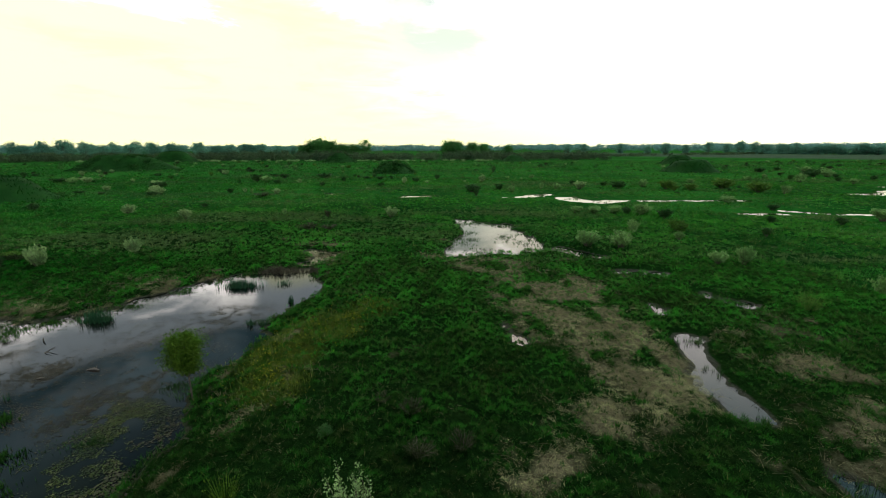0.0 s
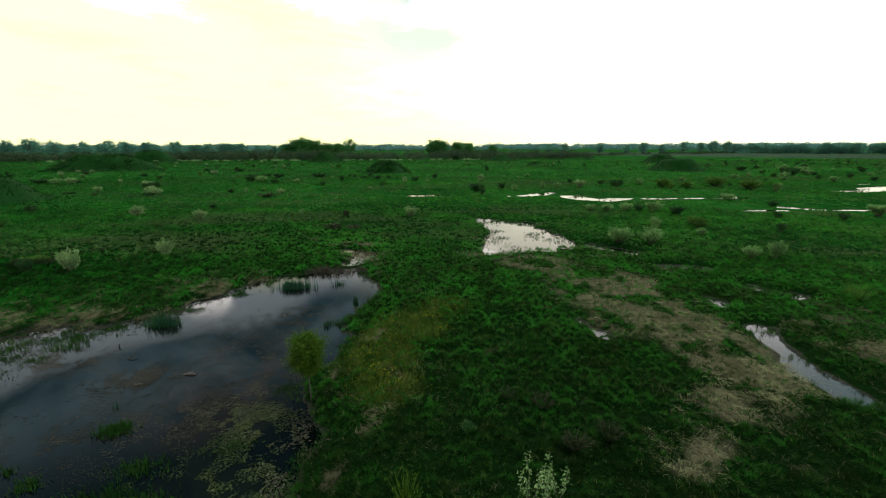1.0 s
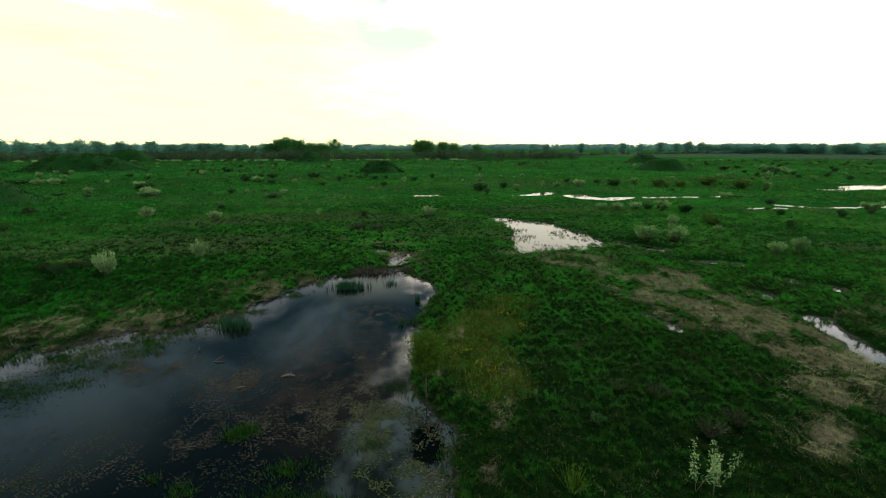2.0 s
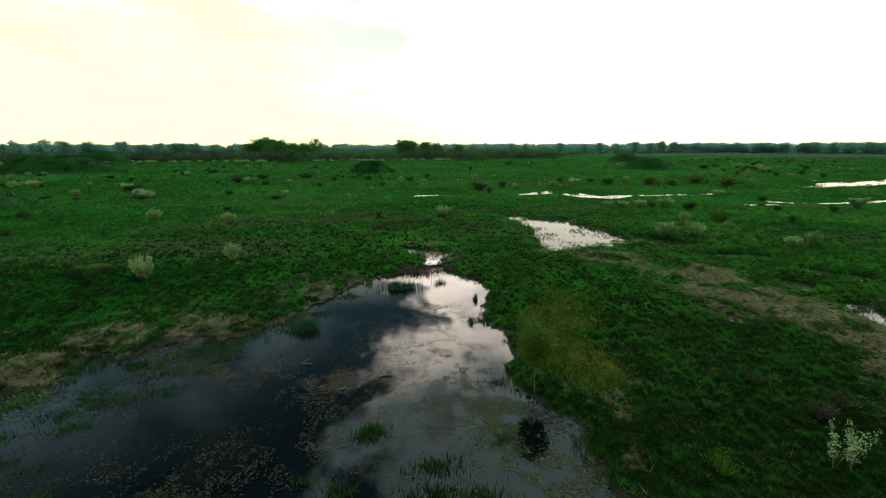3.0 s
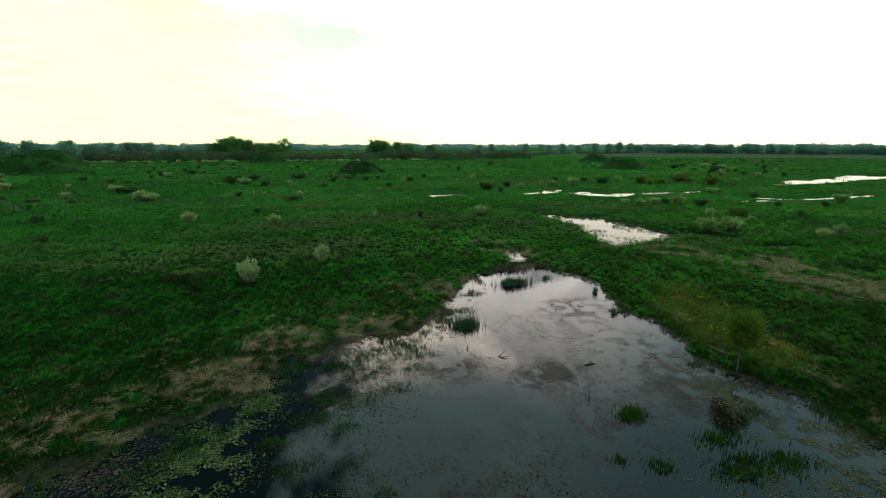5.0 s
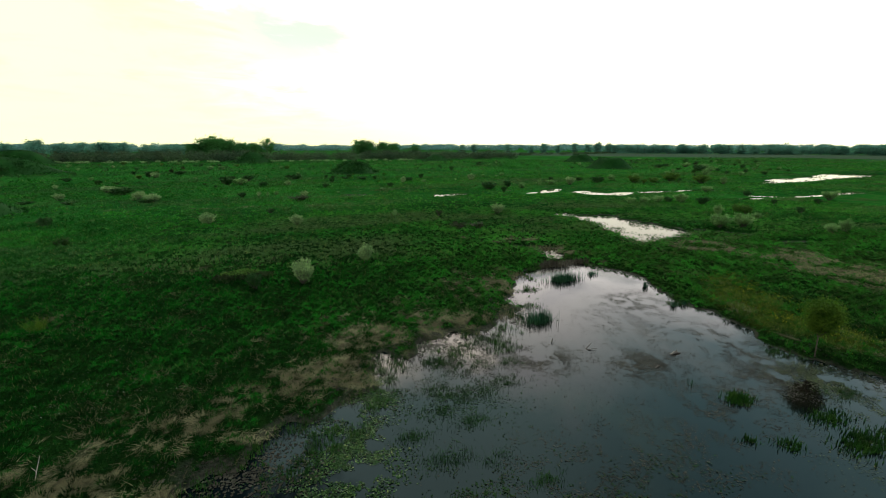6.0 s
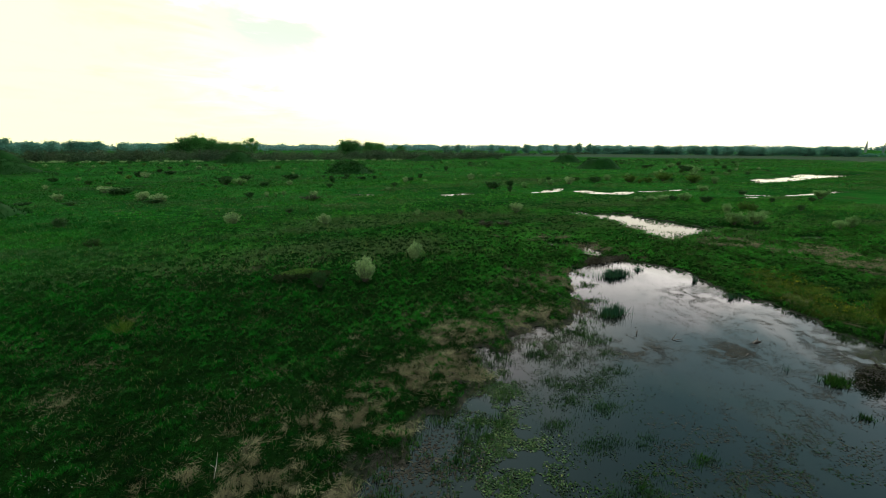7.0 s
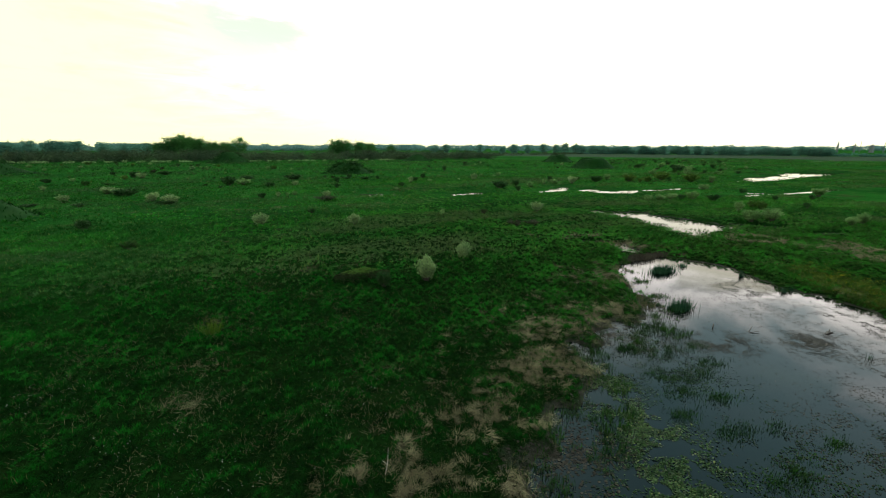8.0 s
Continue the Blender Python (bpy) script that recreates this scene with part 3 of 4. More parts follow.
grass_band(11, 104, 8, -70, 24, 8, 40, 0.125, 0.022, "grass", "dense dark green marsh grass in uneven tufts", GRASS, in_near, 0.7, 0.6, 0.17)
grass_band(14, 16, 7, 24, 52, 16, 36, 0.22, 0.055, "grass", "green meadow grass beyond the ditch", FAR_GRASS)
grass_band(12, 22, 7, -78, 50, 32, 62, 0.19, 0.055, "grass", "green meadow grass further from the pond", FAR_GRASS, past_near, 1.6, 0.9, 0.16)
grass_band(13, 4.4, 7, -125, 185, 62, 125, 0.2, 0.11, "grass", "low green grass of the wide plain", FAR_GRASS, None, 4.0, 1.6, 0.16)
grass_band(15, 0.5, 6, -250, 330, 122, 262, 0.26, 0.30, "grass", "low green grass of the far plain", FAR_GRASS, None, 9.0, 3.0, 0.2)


def straw_mat(seed, spots, per_metre, label, mat, longest, heap=0.6, lift=0.14):
    """Dead reed stalks that lie matted over the ground."""
    rs = np.random.RandomState(seed)
    xs, ys = [], []
    for cx, cy, rx, ry, k in spots:
        a, b = scatter(rs, int(per_metre * 4 * rx * ry * k), cx - rx * 1.1, cx + rx * 1.1, cy - ry * 1.1, cy + ry * 1.1)
        xs.append(a)
        ys.append(b)
    x, y = np.concatenate(xs), np.concatenate(ys)
    k = (wet(x, y) > -0.25) & (rs.rand(len(x)) < dry(x, y) ** 1.5)
    x, y = x[k], y[k]
    n = len(x)
    far_out, out = tussock(x, y, heap)
    root = np.c_[x, y, np.maximum(ground(x, y), 0) + rs.uniform(0.0, 0.05, n) + lift * np.clip(1 - 1.6 * far_out, 0, 1)]
    v, f = blades(rs, root, rs.uniform(0.3, 1.0, n) * longest, rs.uniform(0.008, 0.018, n), np.clip(1.1 + 0.6 * far_out + rs.normal(0, 0.2, n), 0.7, 1.75), out + rs.normal(0, 0.55, n))
    tagged(new("dry_grass", soup("dry_grass", v, f, mat)), label, "dry grass", kind="stuff")


straw_mat(21, DRY_SPOTS, 420, "brown flattened reed litter in the meadow", LITTER, 0.22, 0.5, 0.12)
straw_mat(23, DRY_SPOTS, 45, "pale dead stalks lying on the reed litter", STRAW, 0.45)
straw_mat(25, STRAND_SPOTS, 110, "pale dead stalks strewn through the grass", STRAW, 0.5, 0.7, 0.16)
straw_mat(24, DRY_SPOTS[7:9], 120, "long pale dead reeds flattened beside the ditch", STRAW, 0.8, 1.1, 0.2)
straw_mat(22, DRY_SHORE + [(-36.0, 21.0, 14.0, 9.0, 1.0)], 420, "pale dead reeds along the pond shore", STRAW, 0.5, 0.8, 0.16)


def strewn(seed, count, x0, x1, y0, y1, label):
    """Single pale dead stalks caught in the living grass, in loose swarms."""
    rs = np.random.RandomState(seed)
    x, y = scatter(rs, count, x0, x1, y0, y1)
    k = (wet(x, y) > 0.3) & (rs.rand(count) < smooth(fbm(x + 40, y, 1.4), 0.50, 0.72) * (0.15 + smooth(fbm(x, y + 60, 9.0), 0.42, 0.62)))
    x, y = x[k], y[k]
    n = len(x)
    root = np.c_[x, y, ground(x, y) + rs.uniform(0.06, 0.2, n)]
    v, f = blades(rs, root, rs.uniform(0.08, 0.28, n), rs.uniform(0.008, 0.014, n), rs.uniform(0.6, 1.5, n), rs.uniform(0, 6.3, n))
    tagged(new("dry_grass", soup("dry_grass", v, f, STRAW)), label, "dry grass", kind="stuff")


strewn(26, 70000, -64, -22, 14, 40, "single pale dead stalks strewn through the dark meadow")
strewn(27, 60000, -12, 24, 9, 38, "single pale dead stalks strewn between reed litter and ditch")


def flowers(seed, spots, count, size, height, mat, label, spread_=1.0):
    rs = np.random.RandomState(seed)
    at = []
    for cx, cy, rx, ry, k in spots:
        n = int(count * k)
        x, y = cx + rs.normal(0, rx * 0.5 * spread_, n), cy + rs.normal(0, ry * 0.5 * spread_, n)
        g = wet(x, y) > 0.3
        x, y = x[g], y[g]
        at.append(np.c_[x, y, ground(x, y) + height * rs.uniform(0.7, 1.3, len(x))])
    at = np.concatenate(at)
    v, f = leaves(rs, at, rs.uniform(0.5, 1.0, len(at)) * size)
    tagged(new("wild_flowers", soup("wild_flowers", v, f, mat)), label, "flowers", kind="stuff")


def gold_grass(seed, spots, per_metre):
    rs = np.random.RandomState(seed)
    xs, ys = [], []
    for cx, cy, rx, ry, k in spots:
        a, b = scatter(rs, int(per_metre * 4 * rx * ry), cx - rx * 1.2, cx + rx * 1.2, cy - ry * 1.2, cy + ry * 1.2)
        xs.append(a)
        ys.append(b)
    x, y = np.concatenate(xs), np.concatenate(ys)
    k = (wet(x, y) > 0.1) & (rs.rand(len(x)) < patches(x, y, spots) * smooth(fbm(x, y, 0.9), 0.25, 0.6))
    x, y = x[k], y[k]
    n = len(x)
    v, f = blades(rs, np.c_[x, y, ground(x, y) + rs.uniform(-0.02, 0.06, n)], rs.uniform(0.14, 0.36, n), rs.uniform(0.018, 0.036, n), rs.uniform(0.1, 1.2, n), rs.uniform(0, 6.3, n))
    tagged(new("grass", soup("grass", v, f, GOLD_GRASS)), "yellowish grass on the flowery pond bank", "grass", kind="stuff")


gold_grass(35, GOLD_SPOTS, 420)
flowers(31, GOLD_SPOTS, 420, 0.027, 0.40, GOLD, "small yellow flowers among the pond-side grass")
flowers(32, [(-9.3, 22.0, 0.7, 0.5, 1.0), (-11.2, 16.0, 0.7, 0.5, 1.0), (-12.2, 17.8, 0.6, 0.6, 0.7), (-8.6, 20.4, 0.5, 0.5, 0.4)], 45, 0.05, 0.42, GOLD, "bright yellow flower clusters in the grass")
flowers(33, [(-55.0, 23.0, 2.0, 1.0, 1.0), (-49.0, 16.5, 1.5, 1.0, 0.8), (-44.5, 20.0, 3.0, 2.0, 0.8), (-52.0, 19.0, 2.0, 1.2, 0.7)], 90, 0.035, 0.22, WHITE, "pale seed heads scattered in the grass")


# ---- what floats on the pond ----
def floating(seed, spots, count, lo, hi, mat, name, label, sides=6, reach=0.05, tilt=0.12):
    """Flat leaves that lie on the water."""
    rs = np.random.RandomState(seed)
    xs, ys = [], []
    for cx, cy, rx, ry, k in spots:
        n = int(count * k)
        xs.append(cx + rs.normal(0, rx * 0.5, n))
        ys.append(cy + rs.normal(0, ry * 0.5, n))
    x, y = np.concatenate(xs), np.concatenate(ys)
    k = (wet(x, y) < reach) & (rs.rand(len(x)) < smooth(fbm(x, y, 0.55), 0.34, 0.64))
    x, y = x[k], y[k]
    lie = np.maximum(ground(x, y), 0.0)
    n = len(x)
    r = rs.uniform(lo, hi, n)
    ang = rs.uniform(0, 6.3, n)[:, None] + np.linspace(0, 2 * np.pi, sides, endpoint=False)[None]
    rr = r[:, None] * rs.uniform(0.75, 1.1, (n, sides))
    tip_ = rs.uniform(0, tilt, n)[:, None]
    z = (lie + rs.uniform(0.004, 0.012, n))[:, None] + rr * tip_ * (1 + np.cos(ang - rs.uniform(0, 6.3, n)[:, None]))
    v = np.stack([x[:, None] + rr * np.cos(ang), y[:, None] + rr * np.sin(ang), z], -1).reshape(-1, 3)
    f = np.arange(n * sides).reshape(-1, sides)
    tagged(new(name, soup(name, v, f, mat)), label, "water plants", kind="stuff")


PADS_WEST = [(-35.4, 14.4, 1.8, 3.4, 1.0), (-34.0, 18.2, 1.5, 2.0, 0.5), (-36.8, 12.0, 2.5, 2.0, 0.8), (-32.0, 12.0, 1.5, 1.5, 0.2)]
PADS_EAST = [(-14.8, 11.6, 2.2, 3.4, 1.0), (-15.8, 14.0, 1.6, 1.5, 0.6), (-17.5, 10.0, 2.6, 1.6, 0.6), (-15.5, 8.5, 2.5, 2.5, 0.6)]
floating(41, [(-35.2, 14.8, 1.3, 2.4, 1.0), (-34.2, 17.8, 0.9, 1.4, 0.3), (-36.6, 12.2, 1.4, 1.6, 0.6)], 5200, 0.015, 0.036, PAD, "lily_pads", "crowded yellow-green floating leaves near the shore", 6, 0.6, 0.7)
floating(44, PADS_WEST + [(-32.0, 9.5, 5.0, 3.5, 0.9), (-31.0, 17.0, 2.4, 2.6, 0.6), (-37.5, 10.5, 4.0, 3.0, 0.8), (-27.5, 10.5, 4.0, 2.5, 0.4)], 5600, 0.013, 0.032, PAD_DARK, "water_weed", "dark green weed floating in the shallow bay", 6, 1.1, 0.7)
floating(42, PADS_EAST, 10000, 0.010, 0.026, PAD_OLIVE, "lily_pads", "crowded olive floating leaves beside the young tree", 6, 0.3, 0.6)
DEBRIS_SPOTS = [(-22.1, 16.8, 2.0, 1.4, 0.7), (-17.0, 23.6, 2.6, 2.2, 0.7), (-16.6, 17.0, 2.4, 3.2, 1.0), (-26.3, 18.4, 2.0, 1.4, 0.6), (-25.0, 12.0, 5.0, 3.0, 0.6), (-19.5, 20.5, 4.0, 4.0, 0.6),
                (-29.5, 11.0, 4.0, 3.0, 0.5), (-17.5, 14.2, 2.5, 1.6, 0.6), (-21.0, 13.5, 3.0, 2.0, 0.4), (-30.0, 19.5, 2.5, 2.0, 0.5)]
floating(43, DEBRIS_SPOTS, 9000, 0.010, 0.030, DEBRIS, "floating_debris", "brown dead leaves floating on the pond", 5)
floating(45, [(-38.5, 14.5, 3.0, 1.6, 1.0), (-35.5, 18.5, 2.2, 2.2, 1.0), (-31.5, 21.5, 3.0, 1.6, 1.0), (-26.0, 24.0, 2.0, 2.5, 0.8), (-13.6, 12.5, 1.0, 3.5, 0.7)], 1800, 0.015, 0.06, DEBRIS, "shore_litter", "brown plant litter on the muddy shore", 5, 1.4)


# ---- reeds and sedge ----
def clump(seed, n, rx, ry, height, width, mat, lean=0.35):
    rs = np.random.RandomState(seed)
    a = rs.uniform(0, 2 * np.pi, n)
    x, y = np.clip(rs.normal(0, 0.5, n), -1.3, 1.3) * rx, np.clip(rs.normal(0, 0.5, n), -1.3, 1.3) * ry
    k = rs.rand(n) < 0.1 + 1.3 * smooth(fbm(x * 3 + seed, y * 3, 0.9, 2), 0.3, 0.7)
    x, y, a = x[k], y[k], a[k]
    n = len(x)
    return blades(rs, np.c_[x, y, np.full(n, -0.05)], height * rs.uniform(0.5, 1.1, n), width * rs.uniform(0.7, 1.3, n), np.abs(rs.normal(0, lean, n)), rs.uniform(0, 6.3, n))


REEDS = [(-19.1, 28.6, 1.25, 0.5, 0.75, 700), (-24.35, 22.5, 0.75, 0.45, 0.8, 420), (-20.4, 13.6, 0.6, 0.4, 0.32, 520), (-18.2, 11.8, 0.9, 0.45, 0.26, 520), (-18.6, 10.5, 1.1, 0.6, 0.28, 900), (-22.3, 11.6, 0.3, 0.2, 0.28, 90), (-21.2, 11.1, 0.45, 0.3, 0.26, 240), (-17.0, 10.4, 0.8, 0.5, 0.26, 420),
         (-14.2, 25.7, 0.16, 0.16, 0.6, 60), (-15.1, 22.2, 0.16, 0.14, 0.5, 60), (-14.3, 22.3, 0.22, 0.2, 0.55, 80), (-21.4, 14.9, 0.12, 0.12, 0.45, 50), (-16.2, 29.2, 0.5, 0.4, 0.5, 90)]
for i, (x, y, rx, ry, h, n) in enumerate(REEDS):
    v, f = clump(100 + i, int(n * 1.5), rx, ry, h, 0.034 if h > 0.43 else 0.055, REED, 0.22 if h > 0.43 else 0.55)
    ob = new("reed_clump", soup("reed_clump", v, f, REED if h > 0.43 else SEDGE_MAT))
    ob.location = (x, y, -0.02)
    tagged(ob, "dark green upright reeds standing in the pond" if rx > 0.3 else "small dark rush tuft standing in the pond", "reeds", "reeds in the pond", "stuff")
for i, (x, y, rx, ry, h, n, mat, label) in enumerate(((-17.9, 32.1, 1.7, 0.6, 0.75, 1500, DEAD_REED, "brown tangled dead reeds at the pond's tip"), (-14.7, 32.4, 1.5, 0.55, 0.6, 1100, DEAD_REED, "brown tangled dead reeds at the pond's tip"),
                                                  (-16.0, 37.4, 1.9, 1.3, 0.5, 800, STRAW, "pale dead reeds standing in a puddle"), (-22.6, 30.4, 1.3, 0.7, 0.4, 500, STRAW, "pale dead reeds standing in a puddle"),
                                                  (-26.2, 23.6, 0.9, 0.9, 0.4, 420, STRAW, "pale dead reeds standing in the shallow water"))):
    v, f = clump(130 + i, n, rx, ry, h, 0.03, mat, 0.7)
    ob = new("dead_reed_clump", soup("dead_reed_clump", v, f, mat))
    ob.location = (x, y, max(ground(x, y), 0.0))
    tagged(ob, label, "reeds", "dead reeds round the pond", "stuff")
SEDGES = [(-29.8, 18.7, 1.0, 0.5), (-28.0, 18.6, 0.6, 0.4), (-28.8, 17.2, 0.9, 0.4), (-31.8, 17.2, 0.8, 0.5), (-30.6, 16.6, 1.1, 0.4), (-32.2, 16.0, 0.7, 0.4), (-31.1, 15.2, 0.8, 0.4), (-33.3, 14.9, 0.6, 0.4), (-32.4, 13.6, 0.8, 0.4), (-32.8, 11.6, 1.1, 0.5),
          (-29.8, 12.0, 0.6, 0.3), (-27.9, 21.1, 0.9, 0.5), (-30.8, 13.2, 0.5, 0.3), (-29.3, 20.6, 0.9, 0.4), (-31.2, 19.4, 0.8, 0.5), (-25.6, 24.8, 0.8, 0.7), (-26.6, 25.6, 0.6, 0.7), (-22.6, 27.2, 0.7, 0.3), (-14.6, 22.5, 0.7, 0.35), (-16.0, 12.7, 0.7, 0.4), (-15.2, 16.0, 0.5, 0.5), (-24.0, 24.6, 0.8, 0.5)]
for i, (x, y, rx, ry) in enumerate(SEDGES):
    v, f = clump(150 + i, int(2600 * rx * ry / 0.45 + 200), rx * 1.2, ry * 1.2, 0.17, 0.026, SEDGE_MAT, 1.15)
    ob = new("sedge_clump", soup("sedge_clump", v, f, SEDGE_MAT))
    ob.location = (x, y, 0.0)
    tagged(ob, "low green sedge growing out of the shallow water", "sedge", "sedge in the shallows", "stuff")


rs = np.random.RandomState(190)
x, y = scatter(rs, 36000, -45, -12, 8, 36)
d = wet(x, y)
k = (d < 0.3 + 1.1 * (x < -22)) & (d > -1.5 - 1.2 * (x < -26)) & (rs.rand(len(x)) < smooth(fbm(x + 31, y, 1.1), 0.45, 0.64)) & ((x < -21) | (d > -0.5))
x, y = np.repeat(x[k], 7), np.repeat(y[k], 7)
n = len(x)
v, f = blades(rs, np.c_[x + rs.normal(0, 0.07, n), y + rs.normal(0, 0.07, n), np.full(n, -0.03)], rs.uniform(0.12, 0.34, n), rs.uniform(0.018, 0.034, n), np.abs(rs.normal(0, 0.5, n)), rs.uniform(0, 6.3, n))
tagged(new("shore_sedge", soup("shore_sedge", v, f, SEDGE)), "ragged green sedge in the shallow shore water", "sedge", kind="stuff")
x, y = scatter(rs, 5200, 6, 15, 9, 28)
d = wet(x, y)
k = (d < 0.2) & (rs.rand(len(x)) < smooth(fbm(x, y, 0.9), 0.45, 0.7))
x, y = np.repeat(x[k], 7), np.repeat(y[k], 7)
n = len(x)
v, f = blades(rs, np.c_[x + rs.normal(0, 0.06, n), y + rs.normal(0, 0.06, n), np.full(n, -0.03)], rs.uniform(0.12, 0.38, n), np.full(n, 0.022), np.abs(rs.normal(0, 0.5, n)), rs.uniform(0, 6.3, n))
tagged(new("shore_sedge", soup("shore_sedge", v, f, SEDGE)), "thin sedge standing in the ditch water", "sedge", kind="stuff")
x, y = scatter(rs, 3600, -4, 10, 37, 57)
k = (wet(x, y) < 0) & (rs.rand(len(x)) < smooth(fbm(x, y, 2.0), 0.45, 0.7))
x, y = np.repeat(x[k], 6), np.repeat(y[k], 6)
n = len(x)
v, f = blades(rs, np.c_[x + rs.normal(0, 0.08, n), y + rs.normal(0, 0.08, n), np.full(n, -0.03)], rs.uniform(0.1, 0.25, n), np.full(n, 0.03), np.abs(rs.normal(0, 0.4, n)), rs.uniform(0, 6.3, n))
tagged(new("shore_sedge", soup("shore_sedge", v, f, SEDGE)), "thin sedge standing in the shallow pool", "sedge", kind="stuff")


x, y = scatter(rs, 26000, -34, 162, 59, 114)
d = wet(x, y)
k = (d < 0.8) & (d > -2.2) & (rs.rand(len(x)) < smooth(fbm(x * 0.5, y, 1.6), 0.46, 0.70))
x, y = np.repeat(x[k], 6), np.repeat(y[k], 6)
n = len(x)
v, f = blades(rs, np.c_[x + rs.normal(0, 0.15, n), y + rs.normal(0, 0.15, n), np.full(n, -0.03)], rs.uniform(0.15, 0.42, n), np.full(n, 0.07), np.abs(rs.normal(0, 0.4, n)), rs.uniform(0, 6.3, n))
tagged(new("shore_sedge", soup("shore_sedge", v, f, SEDGE)), "green sedge standing in the far streams", "sedge", kind="stuff")


# ---- shrubs ----
def sprigs(rs, at, way, size):
    """A narrow kite along its own twig for each place."""
    n = len(at)
    a = unit(way + rs.normal(0, 0.45, (n, 3)))
    b = unit(np.cross(a, unit(rs.normal(size=(n, 3)))))
    size = np.broadcast_to(size, n)[:, None]
    v = np.stack([at - a * size, at + b * size * 0.38, at + a * size, at - b * size * 0.38], 1).reshape(-1, 3)
    q = np.arange(4 * n).reshape(-1, 4)
    return v, np.concatenate([q[:, [0, 1, 2]], q[:, [0, 2, 3]]])


def shrub(seed, mat, stems=16, per_stem=60, leaf=0.05, upright=0.5, label=""):
    """A shrub one metre wide and high: stems fan out from one root, twigs and leaves along their upper parts."""
    rs = np.random.RandomState(seed)
    root = new("shrub")
    wood, at, way = [], [], []
    lobes = rs.uniform(0.7, 1.0, 7)
    for i in range(stems):
        a = rs.uniform(0, 2 * np.pi)
        lobe = np.interp(a / (2 * np.pi) * 7, range(8), [*lobes, lobes[0]])
        out = (rs.rand() ** 0.55) * 0.42 * lobe
        top = 0.92 * rs.uniform(0.75, 1.0) * lobe * (1 - 0.45 * (out / 0.46) ** 2.5)
        p0 = np.array([0.12 * out * math.cos(a), 0.12 * out * math.sin(a), -0.06])
        p2 = np.array([out * math.cos(a), out * math.sin(a), top])
        p1 = np.array([out * (1 - upright) * math.cos(a), out * (1 - upright) * math.sin(a), top * 0.5])
        wood.append(rod([p0, p1, p2], [0.014, 0.009, 0.003], 4))
        k = rs.uniform(0.25, 1.0, per_stem)[:, None] ** 0.8
        line = (1 - k) ** 2 * p0 + 2 * k * (1 - k) * p1 + k * k * p2
        at.append(line + rs.normal(0, 1, (per_stem, 3)) * (0.016 + 0.05 * k * (1.25 - k)))
        way.append(2 * (1 - k) * (p1 - p0) + 2 * k * (p2 - p1))
    v, f = join(wood)
    part("stem", soup("stem", v, f, BARK), root)
    at = np.concatenate(at)
    at[:, 2] = np.maximum(at[:, 2], 0.04)
    v, f = sprigs(rs, at, unit(np.concatenate(way)), leaf * rs.uniform(0.6, 1.3, len(at)))
    part("foliage", soup("foliage", v, f, mat), root)
    return tagged(root, label, "shrub", "meadow shrubs")


KINDS = {
    "pale": (PALE_LEAF, 40, 60, 0.040, "silver-green leafy shrub standing in the meadow"),
    "sage": (SAGE_LEAF, 38, 56, 0.040, "grey-green bushy shrub in the meadow grass"),
    "dark": (DARK_LEAF, 30, 60, 0.045, "dark leafy shrub with bare lower stems"),
    "green": (GREEN_LEAF, 28, 50, 0.045, "low green shrub in the meadow grass"),
    "olive": (OLIVE_LEAF, 32, 56, 0.045, "olive-yellow budding shrub in the meadow"),
    "brown": (RUST_LEAF, 30, 34, 0.035, "brown twiggy shrub almost without leaves"),
}
MODELS = {k: [shrub(200 + 10 * i + j, m, st, per, lf, 0.4 + 0.1 * j, lab) for j in range(3)] for i, (k, (m, st, per, lf, lab)) in enumerate(KINDS.items())}
FAR_SHRUB_MODELS = {k: [shrub(300 + 10 * i + j, m, 24, 34, lf * 1.7, 0.4 + 0.1 * j, lab) for j in range(2)] for i, (k, (m, st, per, lf, lab)) in enumerate(KINDS.items())}
used = set()
pick = random.Random(4)


def plant(kind, x, y, wide, tall, grown=1.0, far=False):
    """Stands a shrub of a kind at a place, at its width and height."""
    model = pick.choice((FAR_SHRUB_MODELS if far else MODELS)[kind])
    m = pose(x, y, ground(x, y) - 0.02, 0, 0, pick.uniform(0, 360)) @ Matrix.Diagonal((wide * grown * 1.3, wide * grown * 1.3, tall * grown * 1.25, 1))
    if model.name in used:
        return copy_thing(model, m @ Matrix.Diagonal((*(1 / s for s in model.scale), 1)))
    used.add(model.name)
    model.matrix_basis = m
    return model


TWIG_SHRUBS = [("brown", -5.0, 14.2, 1.1, 0.6), ("brown", -4.5, 11.9, 1.2, 0.65), ("brown", -3.1, 12.5, 1.1, 0.6), ("brown", -6.2, 14.9, 0.8, 0.4), ("dark", -7.8, 13.0, 0.7, 0.35)]
NEAR_SHRUBS = [("pale", -37.7, 31.9, 1.75, 1.75), ("pale", -33.0, 36.3, 1.5, 1.55), ("dark", -40.8, 31.6, 1.2, 1.2), ("pale", -39.5, 53.4, 1.9, 1.4), ("pale", -49.7, 56.3, 2.2, 1.45), ("dark", -67.5, 60.0, 2.0, 1.3),
               ("green", -59.9, 48.0, 1.6, 0.9), ("pale", -67.7, 85.2, 2.4, 1.5), ("pale", -64.3, 82.1, 3.0, 1.3), ("dark", -64.7, 81.4, 3.4, 0.6), ("pale", -80.6, 88.2, 2.0, 1.3), ("dark", -76.0, 81.6, 2.2, 0.6), ("pale", -12.6, 56.4, 2.3, 1.4), ("sage", -27.4, 56.3, 1.0, 1.2)]
